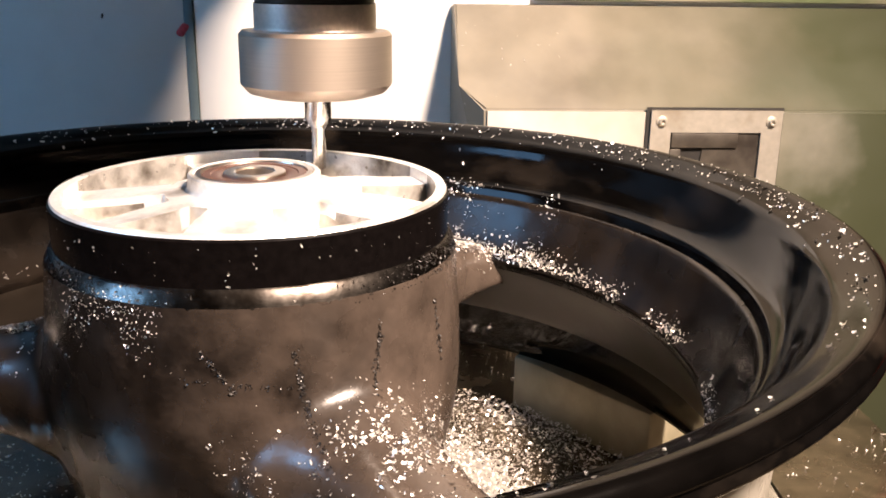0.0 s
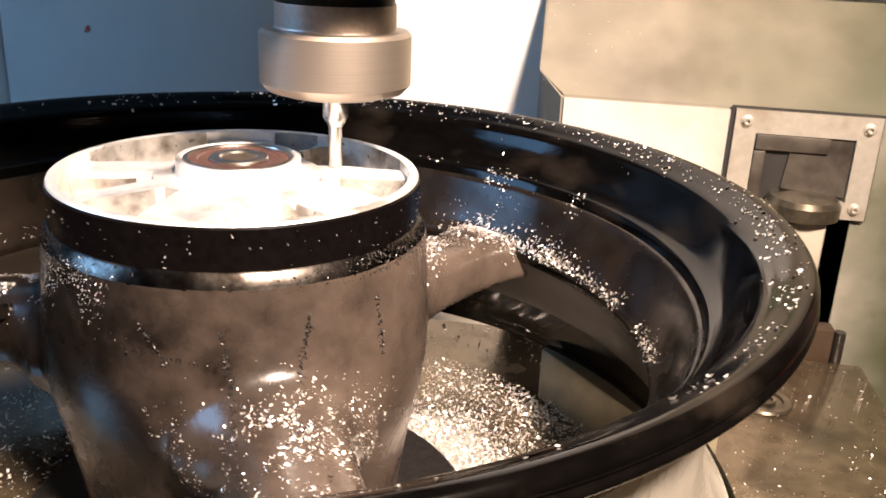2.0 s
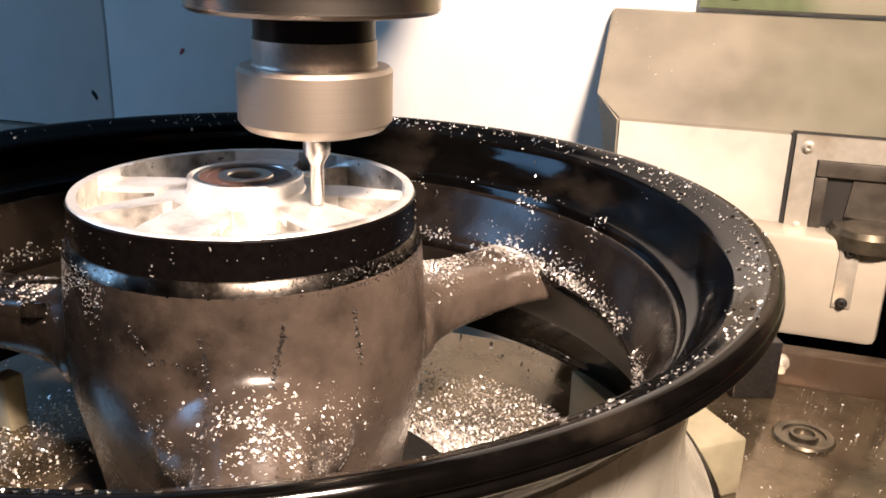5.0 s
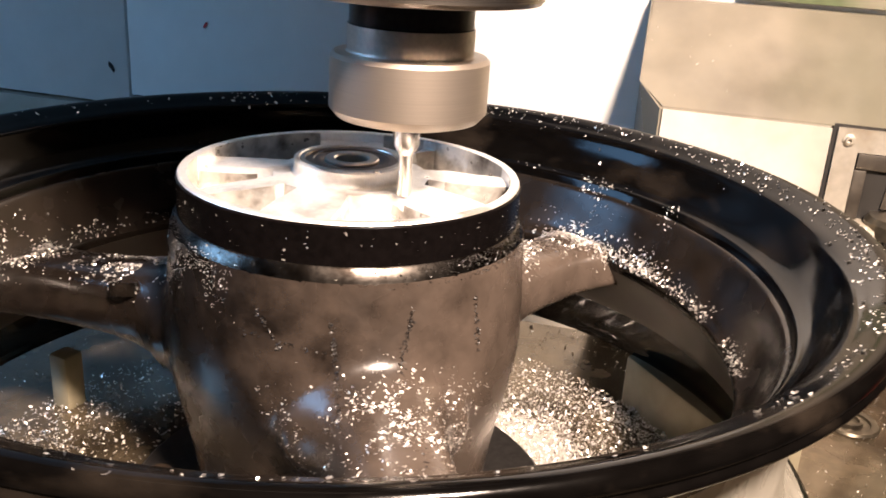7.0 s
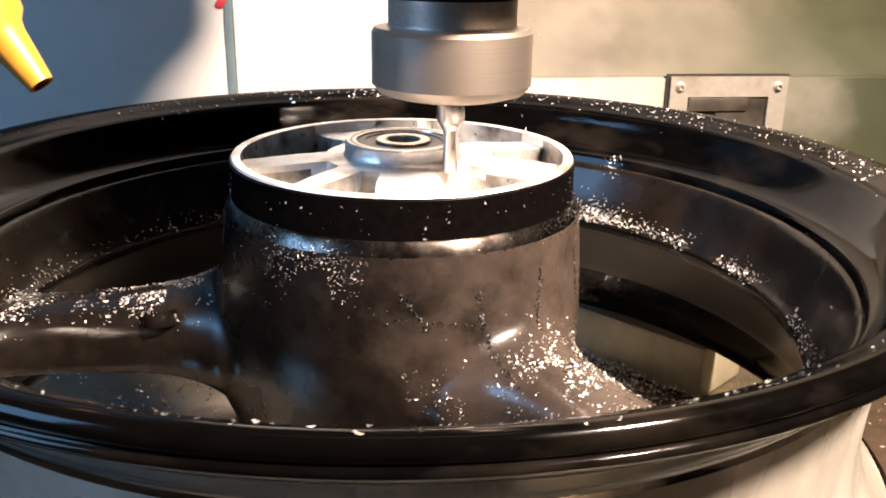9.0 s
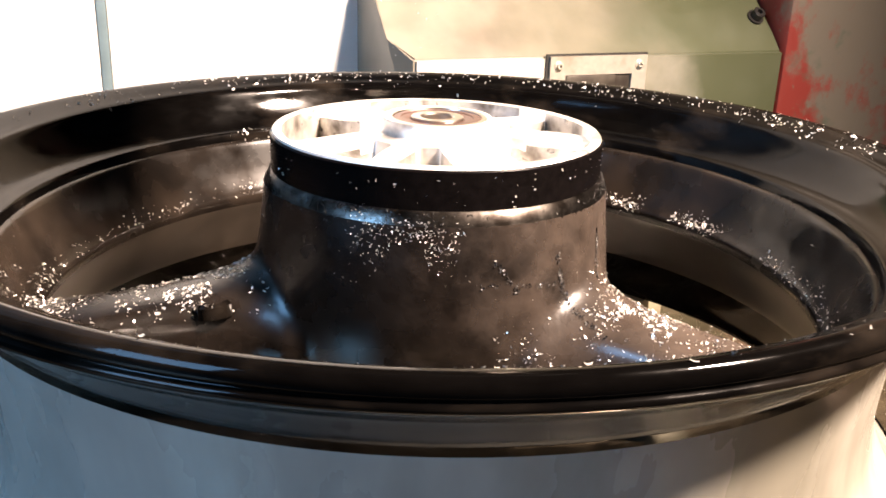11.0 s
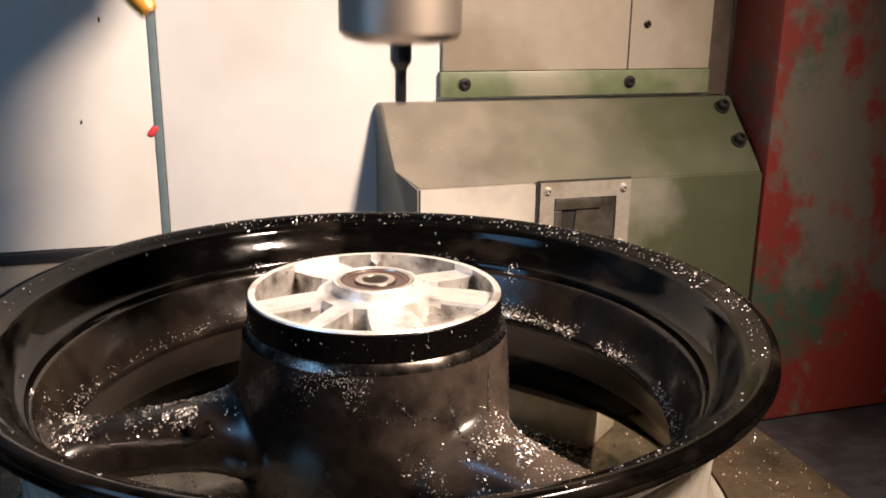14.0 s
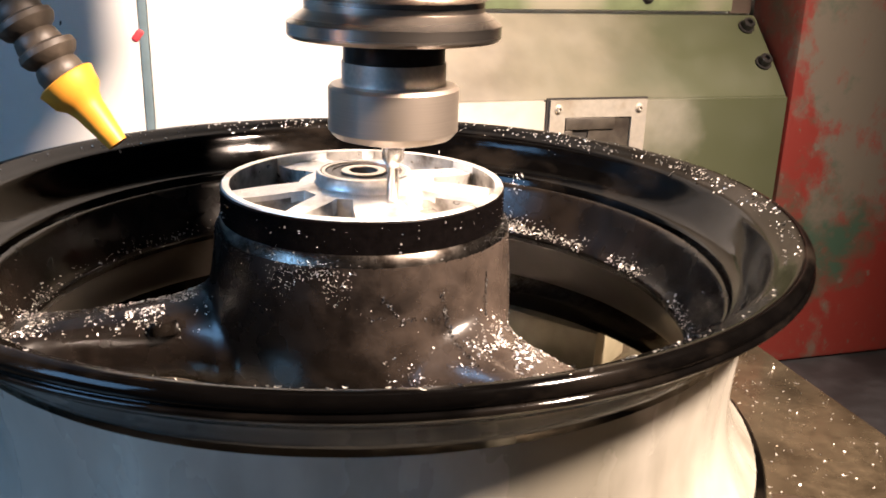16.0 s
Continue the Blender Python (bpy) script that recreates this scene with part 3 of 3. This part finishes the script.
def motorcycle_wheel():
    w = thing("motorcycle_wheel", "black cast three-spoke motorcycle wheel lying flat, hub end freshly machined", "wheel")
    rim = part("rim", revolve(up(smooth_profile(RIM_TOP, 3)), 160), BLACK, w, "gloss black rim, wet with oil")
    part("rim_wall", revolve(up(smooth_profile(RIM_WELL, 3)), 160), WELL, w, "dusty black inner wall of the rim")
    part("inner_rim", revolve(up(smooth_profile(RIM_LOW, 4)), 160), LOWRIM, w, "dusty lower inside of the rim")
    part("inner_bead", revolve(up(smooth_profile(RIM_BEAD, 4)), 160), BLACK, w, "gloss black lower bead of the rim")
    part("barrel", revolve(up(smooth_profile(BARREL_OUT, 4)), 160), BARREL, w, "chalky white masked rim barrel")
    part("lower_flange", revolve(up(smooth_profile(FLANGE_LOW, 3)), 160), BLACK, w)
    for az, z, r in ((VALVE_AZ, VALVE_Z, 0.0068), (VALVE_AZ - 5.0, VALVE_Z + 0.0045, 0.0024)):
        x, y = 0.2006 * math.cos(math.radians(az)), 0.2006 * math.sin(math.radians(az))
        part("valve_hole", revolve([(0, 0.0006), (r * 0.7, 0.0006), (r * 0.8, 0.0014), (r, 0.0014), (r * 1.05, -0.003)], 28), DARKSTEEL, w, "dark valve hole in the barrel", at=pose(x, y, T0 + z, 0, 90, az))
    cast = cast_body()
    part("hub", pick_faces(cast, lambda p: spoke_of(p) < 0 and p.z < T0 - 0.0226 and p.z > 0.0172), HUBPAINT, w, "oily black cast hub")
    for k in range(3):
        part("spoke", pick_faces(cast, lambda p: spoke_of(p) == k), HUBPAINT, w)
    cast.free()
    part("bevel_ring", revolve(up([(0.0757, -0.0168), (0.0766, -0.0176), (0.0782, -0.0218), (0.0787, -0.0230)]), 128), BEVEL, w, "bright turned bevel ring")
    part("collar", revolve(up([(0.0750, -0.0006), (0.0757, -0.0014), (0.0757, -0.0168)]), 128), BAND, w, "matt black collar")
    part("face_ring", revolve(up([(0.0708, 0.0), (0.0713, 0.0003), (0.0745, 0.0003), (0.0750, -0.0006)]), 128), ALU, w, "bright machined face ring")
    core = hub_face()
    part("hub_core", pick_faces(core, lambda p: p.z > T0 - 0.0060), ALU, w, "freshly machined aluminium vane tops")
    for az, half, depth in POCKETS:
        part("pocket", pick_faces(core, lambda p: p.z <= T0 - 0.0060 and abs((math.degrees(math.atan2(p.y, p.x)) - az + 180) % 360 - 180) < half + 4), POCKET, w, "rough cast pocket")
    core.free()
    part("boss", revolve(up([(0.0272, -0.0012), (0.0262, -0.0006), (0.0256, 0.0006), (0.0255, 0.0050), (0.0249, 0.0057), (0.0234, 0.0057), (0.0229, 0.0052), (0.0229, 0.0040)]), 96), ALU, w)
    brg = part("bearing", revolve(up([(0.0229, 0.0048), (0.0225, 0.0055), (0.0206, 0.0055), (0.0203, 0.0044)]), 96), STEEL, w, "steel ball bearing with brown seal")
    part("seal", revolve(up([(0.0203, 0.0046), (0.0199, 0.0050), (0.0170, 0.0050), (0.0166, 0.0046), (0.0130, 0.0046), (0.0121, 0.0040)]), 96), SEAL, brg)
    part("inner_race", revolve(up([(0.0121, 0.0038), (0.0121, 0.0052), (0.0117, 0.0056), (0.0080, 0.0056), (0.0073, 0.0049), (0.0073, -0.024), (0.0, -0.024)]), 64), STEEL, brg)
    bm = revolve([(0.0, -0.004), (0.0035, -0.004), (0.004, 0.0), (0.0062, 0.0006), (0.0075, -0.001), (0.0076, -0.006)], 28)
    part("drain_boss", bm, BLACK, w, "small bored boss on the spoke", at=pose(-0.1075, -0.0180, T0 - 0.0660, -14, -3, 0))
    return w


BEVEL = material("turned_bevel", (0.125, 0.112, 0.10), 0.25, 1.0, 0.4, 500, (0.03, 0.025, 0.021), 90, 0.66, 0.03, 900)
wheel = motorcycle_wheel()


def base_flange():
    f = thing("fixture_plate", "dark round steel fixture plate with bolt holes under the hub", "fixture")
    part("plate", revolve([(0.0600, 0.0), (0.0600, 0.016), (0.105, 0.016), (0.107, 0.014), (0.107, 0.0)], 96), DARKSTEEL, f)
    for i in range(8):
        part("bolt", revolve([(0, 0.003), (0.003, 0.003), (0.0035, 0.005), (0.0062, 0.005), (0.0066, 0.0)], 20), RUSTY, f, at=pose(0.092 * math.cos(i * math.pi / 4 + 0.3), 0.092 * math.sin(i * math.pi / 4 + 0.3), 0.016))
    # blocks that carry the rim
    for az, half, r0, r1 in ((39, 0.052, 0.205, 0.258), (168.3, 0.0068, 0.190, 0.204), (-78, 0.012, 0.195, 0.255)):
        s = thing("support_block", "pale worn steel support block under the rim", "support block", "blocks under the wheel")
        part("block", box(r0, r1, -half, half, 0.0, 0.0354, 0.002), BLOCK, s)
        s.matrix_basis = pose(0, 0, 0, 0, 0, az)


BLOCK = material("pale_worn_block", (0.30, 0.27, 0.19), 0.45, 0.3, 0.12, 80, (0.20, 0.19, 0.12), 18, 0.5, 0.1, 120)
base_flange()


def strap_clamp():
    """A rusty strap clamp with its stud and nut, at the edge of the wheel."""
    s = thing("strap_clamp", "rusty steel strap clamp with stud and nut on the table", "clamp")
    part("strap", prism([(-0.05, -0.014), (0.045, -0.014), (0.05, -0.008), (0.05, 0.008), (0.045, 0.014), (-0.05, 0.014)], "z", 0.070, 0.083, 0.002), RUSTY, s)
    part("heel_block", box(0.026, 0.048, -0.012, 0.012, 0.0, 0.0698, 0.001), RUSTY, s)
    part("toe_block", box(-0.030, -0.012, -0.012, 0.012, 0.0, 0.0698, 0.001), RUSTY, s)
    part("stud", revolve([(0, 0.102), (0.0045, 0.102), (0.005, 0.101), (0.005, 0.0)], 20), DARKSTEEL, s, at=pose(0.008, 0, 0))
    part("nut", revolve([(0.0052, 0.093), (0.0095, 0.093), (0.0105, 0.091), (0.0105, 0.0832), (0.0052, 0.0832)], 6), RUSTY, s, at=pose(0.008, 0, 0))
    s.matrix_basis = pose(0.184, -0.213, 0, 0, 0, -25)


strap_clamp()


# ---- spindle head with tool; the head slides ----
def spindle_head():
    h = thing("spindle_head", "milling spindle head with steel tool holder and end mill", "milling head")
    # heights above the tool's tip
    part("end_mill", revolve([(0, 0.0), (0.0027, 0.0), (0.0030, 0.0006), (0.0030, 0.017), (0.0037, 0.0185), (0.0056, 0.0215), (0.0056, 0.036)], 32), CARBIDE, h, "carbide end mill")
    part("collet_nut", revolve([(0.0056, 0.0320), (0.0205, 0.0320), (0.0210, 0.0312), (0.0225, 0.0315), (0.0286, 0.0332), (0.0316, 0.0366), (0.0316, 0.0566), (0.0302, 0.0582), (0.0256, 0.0586)], 96), NUTSTEEL, h, "satin steel collet nut")
    thread = [(0.0256, 0.0584)]
    for i in range(7):
        thread += [(0.0251, 0.0590 + i * 0.0014), (0.02503, 0.0597 + i * 0.0014)]
    part("holder_neck", revolve(thread + [(0.0250, 0.0689)], 96), NECK, h, "threaded holder neck")
    part("neck_band", revolve([(0.0250, 0.0690), (0.0244, 0.0694), (0.0244, 0.0790)], 96), DARKSTEEL, h, "dark band round the upper neck")
    part("holder_flange", revolve([(0.0246, 0.0790), (0.0440, 0.0792), (0.0495, 0.0800), (0.0506, 0.0815), (0.0506, 0.0870), (0.0425, 0.0930), (0.0425, 0.0975), (0.0506, 0.1025), (0.0506, 0.1140), (0.0495, 0.1152), (0.0345, 0.1155)], 128), STEEL, h, "grooved steel holder flange")
    part("spindle_face", revolve([(0.0345, 0.1155), (0.0340, 0.1158), (0.0340, 0.1195), (0.0640, 0.1197), (0.0660, 0.1210), (0.0660, 0.1700), (0.085, 0.1730), (0.085, 0.2160)], 128), DARKSTEEL, h, "black spindle nose")
    for a in (35, 215):
        part("drive_key", box(-0.008, 0.008, 0.036, 0.050, 0.1150, 0.1235, 0.001), DARKSTEEL, h, at=pose(0, 0, 0, 0, 0, a))
    # Unseen boxes on the head, sized and placed to shade wall and wheel.
    part("head_casting", box(-0.17, 0.055, -0.165, 0.10, 0.215, 0.62, 0.012), HEADPAINT, h, "unseen box added to shade the wheel's left side")
    part("head_slide", box(-0.15, -0.008, 0.101, 0.25, 0.170, 0.62, 0.008), HEADPAINT, h, "unseen box added to shade the back wall")
    part("head_arm", box(-0.15, 0.075, -0.11, 1.1, 0.621, 0.95, 0.012), HEADPAINT, h, "grey painted head arm")
    return h


HEADPAINT = material("grey_head_paint", (0.30, 0.32, 0.31), 0.45, 0.0, 0.05, 40, (0.2, 0.2, 0.19), 8, 0.4)
head = spindle_head()


rng_hose = random.Random(3)


def coolant_nozzle():
    """Segmented coolant hose with its orange nozzle, fixed to the head (built where it hangs with the tool down)."""
    z = thing("coolant_hose", "grey segmented coolant hose with orange nozzle", "coolant hose")
    tip, base = Vector(NOZ_TIP), Vector(NOZ_BASE)
    d = (base - tip)
    q = d.to_track_quat("Z", "Y").to_matrix().to_4x4()
    L = d.length
    part("nozzle", revolve([(0.0026, 0.003), (0.0028, 0.0), (0.0038, 0.0), (0.0044, 0.004), (0.0060, L * 0.55), (0.0070, L * 0.66), (0.0096, L * 0.76), (0.0106, L * 0.92), (0.0112, L * 0.98), (0.0106, L), (0.007, L)], 40), NOZ, z, "orange plastic nozzle", at=Matrix.Translation(tip) @ q)
    p, dirn = base.copy(), d.normalized()
    for i in range(26):
        bend = Vector((0.02, 0.05, 0.06)) if i < 3 else Vector((-0.02, -0.12, 0.10)) if i < 6 else Vector((0.02 - 0.06 * math.sin(i * 0.6), 0.03, 0.08)) if i < 16 else Vector((0.14, 0.10, 0.15))
        dirn = (dirn + bend).normalized()
        m = Matrix.Translation(p) @ dirn.to_track_quat("Z", "Y").to_matrix().to_4x4() @ pose(0, 0, 0, rng_hose.uniform(-13, 13), rng_hose.uniform(-13, 13), 0)
        part("hose_link", revolve([(0.0062, -0.002), (0.0080, 0.000), (0.0086, 0.003), (0.0080, 0.0060), (0.0072, 0.0070), (0.0094, 0.0085), (0.0108, 0.0110), (0.0104, 0.0132), (0.0076, 0.0145)], 28), HOSE, z, at=m)
        p += dirn * 0.0125
    return z


NOZ_TIP, NOZ_BASE = (-0.115, -0.1118, T0 + 0.0472), (-0.1318, -0.1050, T0 + 0.0700)
hose = coolant_nozzle()


# ---- chips ----
from mathutils.bvhtree import BVHTree


def surface_tree(obs):
    vs, fs = [], []
    for o in obs:
        m = o.matrix_basis
        k = len(vs)
        vs += [m @ v.co for v in o.data.vertices]
        fs += [[k + i for i in p.vertices] for p in o.data.polygons]
    return BVHTree.FromPolygons(vs, fs)


wheel_tree = surface_tree([o for o in wheel.children])
rng = random.Random(7)


def flake(verts, faces, at, normal, size):
    """A small curled cutting: a bent strip of four quads."""
    n = normal.normalized()
    t = n.cross(Vector((rng.uniform(-1, 1), rng.uniform(-1, 1), rng.uniform(-1, 1))))
    if t.length < 1e-4:
        return
    t.normalize()
    tilt = rng.uniform(-0.9, 0.9)
    b = n.cross(t)
    b, n2 = (b * math.cos(tilt) + n * math.sin(tilt)), (n * math.cos(tilt) - b * math.sin(tilt))
    length, wide, curl = size, size * rng.uniform(0.25, 0.6), rng.uniform(0.6, 3.2)
    k = len(verts)
    seg = 3
    for i in range(seg + 1):
        a = curl * (i / seg - 0.5)
        r = length / curl
        p = at + t * (r * math.sin(a)) + n2 * (r * (1 - math.cos(a))) + n * (size * 0.12)
        w = wide * (1 - 0.5 * abs(i / seg - 0.45)) * 0.5
        verts.append(p - b * w)
        verts.append(p + b * w * rng.uniform(0.5, 1.2))
    for i in range(seg):
        faces.append((k + 2 * i, k + 2 * i + 1, k + 2 * i + 3, k + 2 * i + 2))


def chips(name, label, spots, mat=None):
    verts, faces = [], []
    for at, normal, size in spots:
        flake(verts, faces, at, normal, size)
    me = bpy.data.meshes.new(name)
    me.from_pydata([tuple(v) for v in verts], [], faces)
    me.materials.append(mat or CHIP)
    return tagged(new(name, me), label, "metal chips", kind="stuff")


def drop(tree, x, y, z=0.4):
    hit = tree.ray_cast(Vector((x, y, z)), Vector((0, 0, -1)))
    return (hit[0], hit[1]) if hit[0] is not None else None


def polar(r, a):
    return r * math.cos(math.radians(a)), r * math.sin(math.radians(a))


def size_of(lo=0.0008, hi=0.0028):
    return lo + (hi - lo) * rng.random() ** 2.6


def wheel_chips():
    flange, inside, spoke, hubs = [], [], [], []
    for _ in range(1800):
        a = rng.uniform(0, 360)
        dens = 0.25 + 0.75 * max(0, math.cos(math.radians(a - 48))) ** 0.7 if math.cos(math.radians(a - 48)) > 0 else 0.2
        if noise.noise(Vector((math.cos(math.radians(a)) * 4, math.sin(math.radians(a)) * 4, 0.5))) + rng.uniform(-0.5, 0.5) > 0.25 * dens or rng.random() > dens:
            continue
        h = drop(wheel_tree, *polar(min(rng.gauss(0.2192, 0.0035), 0.2262), a))
        if h:
            flange.append((h[0], h[1], size_of(0.0008, 0.0028)))
    for _ in range(3000):  # ledges inside the rim
        a = rng.gauss(45, 45)
        r = rng.choice((rng.gauss(0.1788, 0.0016), rng.gauss(0.1788, 0.0016), rng.gauss(0.1935, 0.002)))
        h = drop(wheel_tree, *polar(r, a)) if r < 0.188 or 42 < a < 110 else None
        if h and noise.noise(Vector((a * 0.09, r * 60, 2.0))) > -0.2:
            inside.append((h[0], h[1], size_of(0.0006, 0.0022)))
    for _ in range(220):
        a = rng.uniform(100, 330)
        h = drop(wheel_tree, *polar(rng.gauss(0.179, 0.0015), a))
        if h:
            inside.append((h[0], h[1], size_of(0.0006, 0.0018)))
    for az, r, sa, sr, n0 in ((46, 0.1765, 4.0, 0.003, 700), (52, 0.172, 5.0, 0.006, 350), (190, 0.177, 4, 0.004, 90), (168, 0.177, 4, 0.004, 100)):  # heaps in the corners
        for _ in range(n0):
            h = drop(wheel_tree, *polar(rng.gauss(r, sr), rng.gauss(az, sa)))
            if h and h[0].z > T0 - 0.1:
                inside.append((h[0] + Vector((0, 0, rng.random() * 0.0025)), h[1], size_of(0.0008, 0.0024)))
    for ang, n0 in zip(SPOKES, (1500, 2600, 1300)):
        for _ in range(n0):
            s = rng.choice((rng.gauss(0.108, 0.013), rng.gauss(0.108, 0.013), rng.gauss(0.176, 0.008), rng.uniform(0.09, 0.18)))
            y = rng.gauss(0.002, 0.011)
            x0, y0 = polar(s, ang)
            c, sn = math.cos(math.radians(ang)), math.sin(math.radians(ang))
            h = drop(wheel_tree, x0 - y * sn, y0 + y * c)
            if h and h[0].z > T0 - 0.095 and h[1].z > 0.35 and noise.noise(h[0] * 70) > -0.15:
                spoke.append((h[0], h[1], size_of(0.0007, 0.0024)))
    for _ in range(2100):  # the hub's side below the collar, and over the front spoke's root
        a = rng.choice((rng.gauss(-58, 14), rng.gauss(-58, 14), rng.gauss(-62, 16), rng.gauss(-118, 12)))
        z = rng.gauss(-0.080, 0.010) if abs(a + 58) < 40 else rng.gauss(-0.028, 0.007)
        x, y = polar(0.16, a)
        hit = wheel_tree.ray_cast(Vector((x, y, T0 + z)), Vector((-x, -y, 0)))
        if hit[0] is not None and z < -0.02 and noise.noise(hit[0] * 60) > -0.1:
            hubs.append((hit[0], hit[1], size_of(0.0005, 0.0018 if z < -0.05 else 0.0010)))
    for _ in range(110):
        a, z = rng.uniform(-180, 180), rng.uniform(-0.016, -0.003)
        x, y = polar(0.16, a)
        hit = wheel_tree.ray_cast(Vector((x, y, T0 + z)), Vector((-x, -y, 0)))
        if hit[0] is not None:
            hubs.append((hit[0], hit[1], size_of(0.0005, 0.0016)))
    floor_chips = []
    for _ in range(700):  # cuttings lying in the hub's pockets and on its vanes
        az, half, depth = rng.choice(POCKETS)
        h = drop(wheel_tree, *polar(rng.uniform(0.034, 0.069), az + rng.gauss(0, half * 0.7)))
        if h and h[1].z > 0.6:
            floor_chips.append((h[0], h[1], size_of(0.0005, 0.0018)))
    chips("pocket_chips", "fine aluminium chips lying in the hub's pockets", floor_chips)
    chips("flange_chips", "bright aluminium chips scattered along the rim flange", flange)
    chips("rim_chips", "bright aluminium chips caught on the rim's inner ledges", inside)
    chips("spoke_chips", "heaps of bright aluminium chips on the spokes", spoke)
    chips("hub_chips", "fine aluminium chips stuck to the oily hub", hubs)


wheel_chips()


def dirt():
    """Dark oily swarf that has run down the hub in streaks."""
    spots = []
    for az, z0, z1, slant, n0 in ((-73.4, -0.038, -0.067, 3.0, 150), (-51.2, -0.033, -0.056, -4.0, 90), (-30, -0.034, -0.06, 2.0, 60), (-95, -0.036, -0.050, 8.0, 60), (-60, -0.062, -0.072, 10, 70), (-100, -0.046, -0.05, 30, 40)):
        for _ in range(n0):
            k = rng.random()
            x, y = polar(0.16, az + slant * k + rng.gauss(0, 0.4))
            hit = wheel_tree.ray_cast(Vector((x, y, T0 + z0 + (z1 - z0) * k + rng.gauss(0, 0.0006))), Vector((-x, -y, 0)))
            if hit[0] is not None:
                spots.append((hit[0], hit[1], size_of(0.0008, 0.0020)))
    for _ in range(900):  # grit packed under the collar
        az = rng.choice((rng.gauss(-22, 16), rng.gauss(-22, 16), rng.gauss(-150, 25)))
        x, y = polar(0.16, az)
        hit = wheel_tree.ray_cast(Vector((x, y, T0 - 0.0172 - 0.0075 * rng.random() ** 1.4)), Vector((-x, -y, 0)))
        if hit[0] is not None:
            spots.append((hit[0], hit[1], size_of(0.0006, 0.0015)))
    chips("hub_dirt", "dark oily swarf streaks on the hub", spots, SWARF)


SWARF = material("dark_swarf", (0.012, 0.010, 0.009), 0.4)
dirt()


def table_chips():
    spots = []
    for _ in range(10500):
        r, a = 0.108 + 0.100 * math.sqrt(rng.random()), rng.gauss(50, 20) if rng.random() < 0.42 else rng.gauss(-145, 34)
        x, y = polar(r, a)
        spots.append((Vector((x, y, rng.uniform(0, 0.006))), Vector((rng.uniform(-.9, .9), rng.uniform(-.9, .9), 1)), size_of(0.0009, 0.0033)))
    for _ in range(13000):  # the heap beside the hub
        x, y = polar(max(0.109, rng.gauss(0.121, 0.013)), rng.gauss(46, 13))
        spots.append((Vector((x, y, rng.uniform(0.001, 0.008))), Vector((rng.uniform(-.9, .9), rng.uniform(-.9, .9), 1)), size_of(0.0009, 0.0033)))
    for _ in range(5200):
        x, y = rng.uniform(-0.6, 0.35), rng.uniform(-0.29, 0.27)
        if math.hypot(x, y) > 0.235:
            spots.append((Vector((x, y, 0.0)), Vector((rng.uniform(-.3, .3), rng.uniform(-.3, .3), 1)), size_of(0.0008, 0.0032)))
    chips("table_chips", "aluminium chips strewn over the table", spots)
    cov = []
    for _ in range(60):
        x, k = rng.gauss(0.15, 0.03), rng.random() ** 0.6
        cov.append((Vector((max(0.105, x), 0.4225 - 0.07 * k, T0 + 0.0567 - 0.0725 * k)), Vector((0, -0.7, 0.7)), size_of(0.0008, 0.0024)))
    chips("cover_chips", "a few aluminium chips stuck on the sloped cover", cov)


table_chips()


# ---- what moves ----
# seconds, tool x, y, tip height above the hub face
TOOL = [
    (0.0, 0.0217, 0.0370, -0.001), (0.5, 0.0250, 0.0350, -0.001), (1.0, 0.0285, 0.0325, -0.001), (1.5, 0.0315, 0.0292, -0.001), (2.0, 0.0350, 0.0225, -0.001),
    (2.5, 0.0375, 0.0165, -0.001), (3.0, 0.0390, 0.0110, -0.001), (3.5, 0.0398, 0.0060, -0.001), (6.0, 0.0370, -0.0165, -0.001), (6.5, 0.0348, -0.0195, -0.001),
    (7.0, 0.0318, -0.0225, -0.001), (7.5, 0.0285, -0.0245, -0.001), (8.0, 0.0250, -0.0265, -0.001), (8.5, 0.0215, -0.0285, -0.001), (9.0, 0.0168, -0.0345, -0.001),
    (9.5, 0.0110, -0.0380, -0.001), (10.0, 0.0055, -0.0405, -0.001), (10.6, 0.0040, -0.0410, -0.001), (11.5, 0.0045, -0.0405, 0.230), (13.5, 0.0055, -0.0395, 0.230),
    (14.0, 0.0058, -0.0393, 0.114), (14.2, 0.0062, -0.0380, 0.075), (14.5, 0.0078, -0.0350, 0.0145), (14.8, 0.0078, -0.0350, 0.001), (15.0, 0.0076, -0.0345, 0.0), (15.5, 0.0075, -0.0365, -0.001), (16.0, 0.0072, -0.0385, -0.001),
]


def motions():
    walk(head, [(t, pose(x, y, T0 + z)) for t, x, y, z in TOOL])
    walk(hose, [(t, pose(0, 0, max(z, 0.0))) for t, x, y, z in TOOL])


motions()
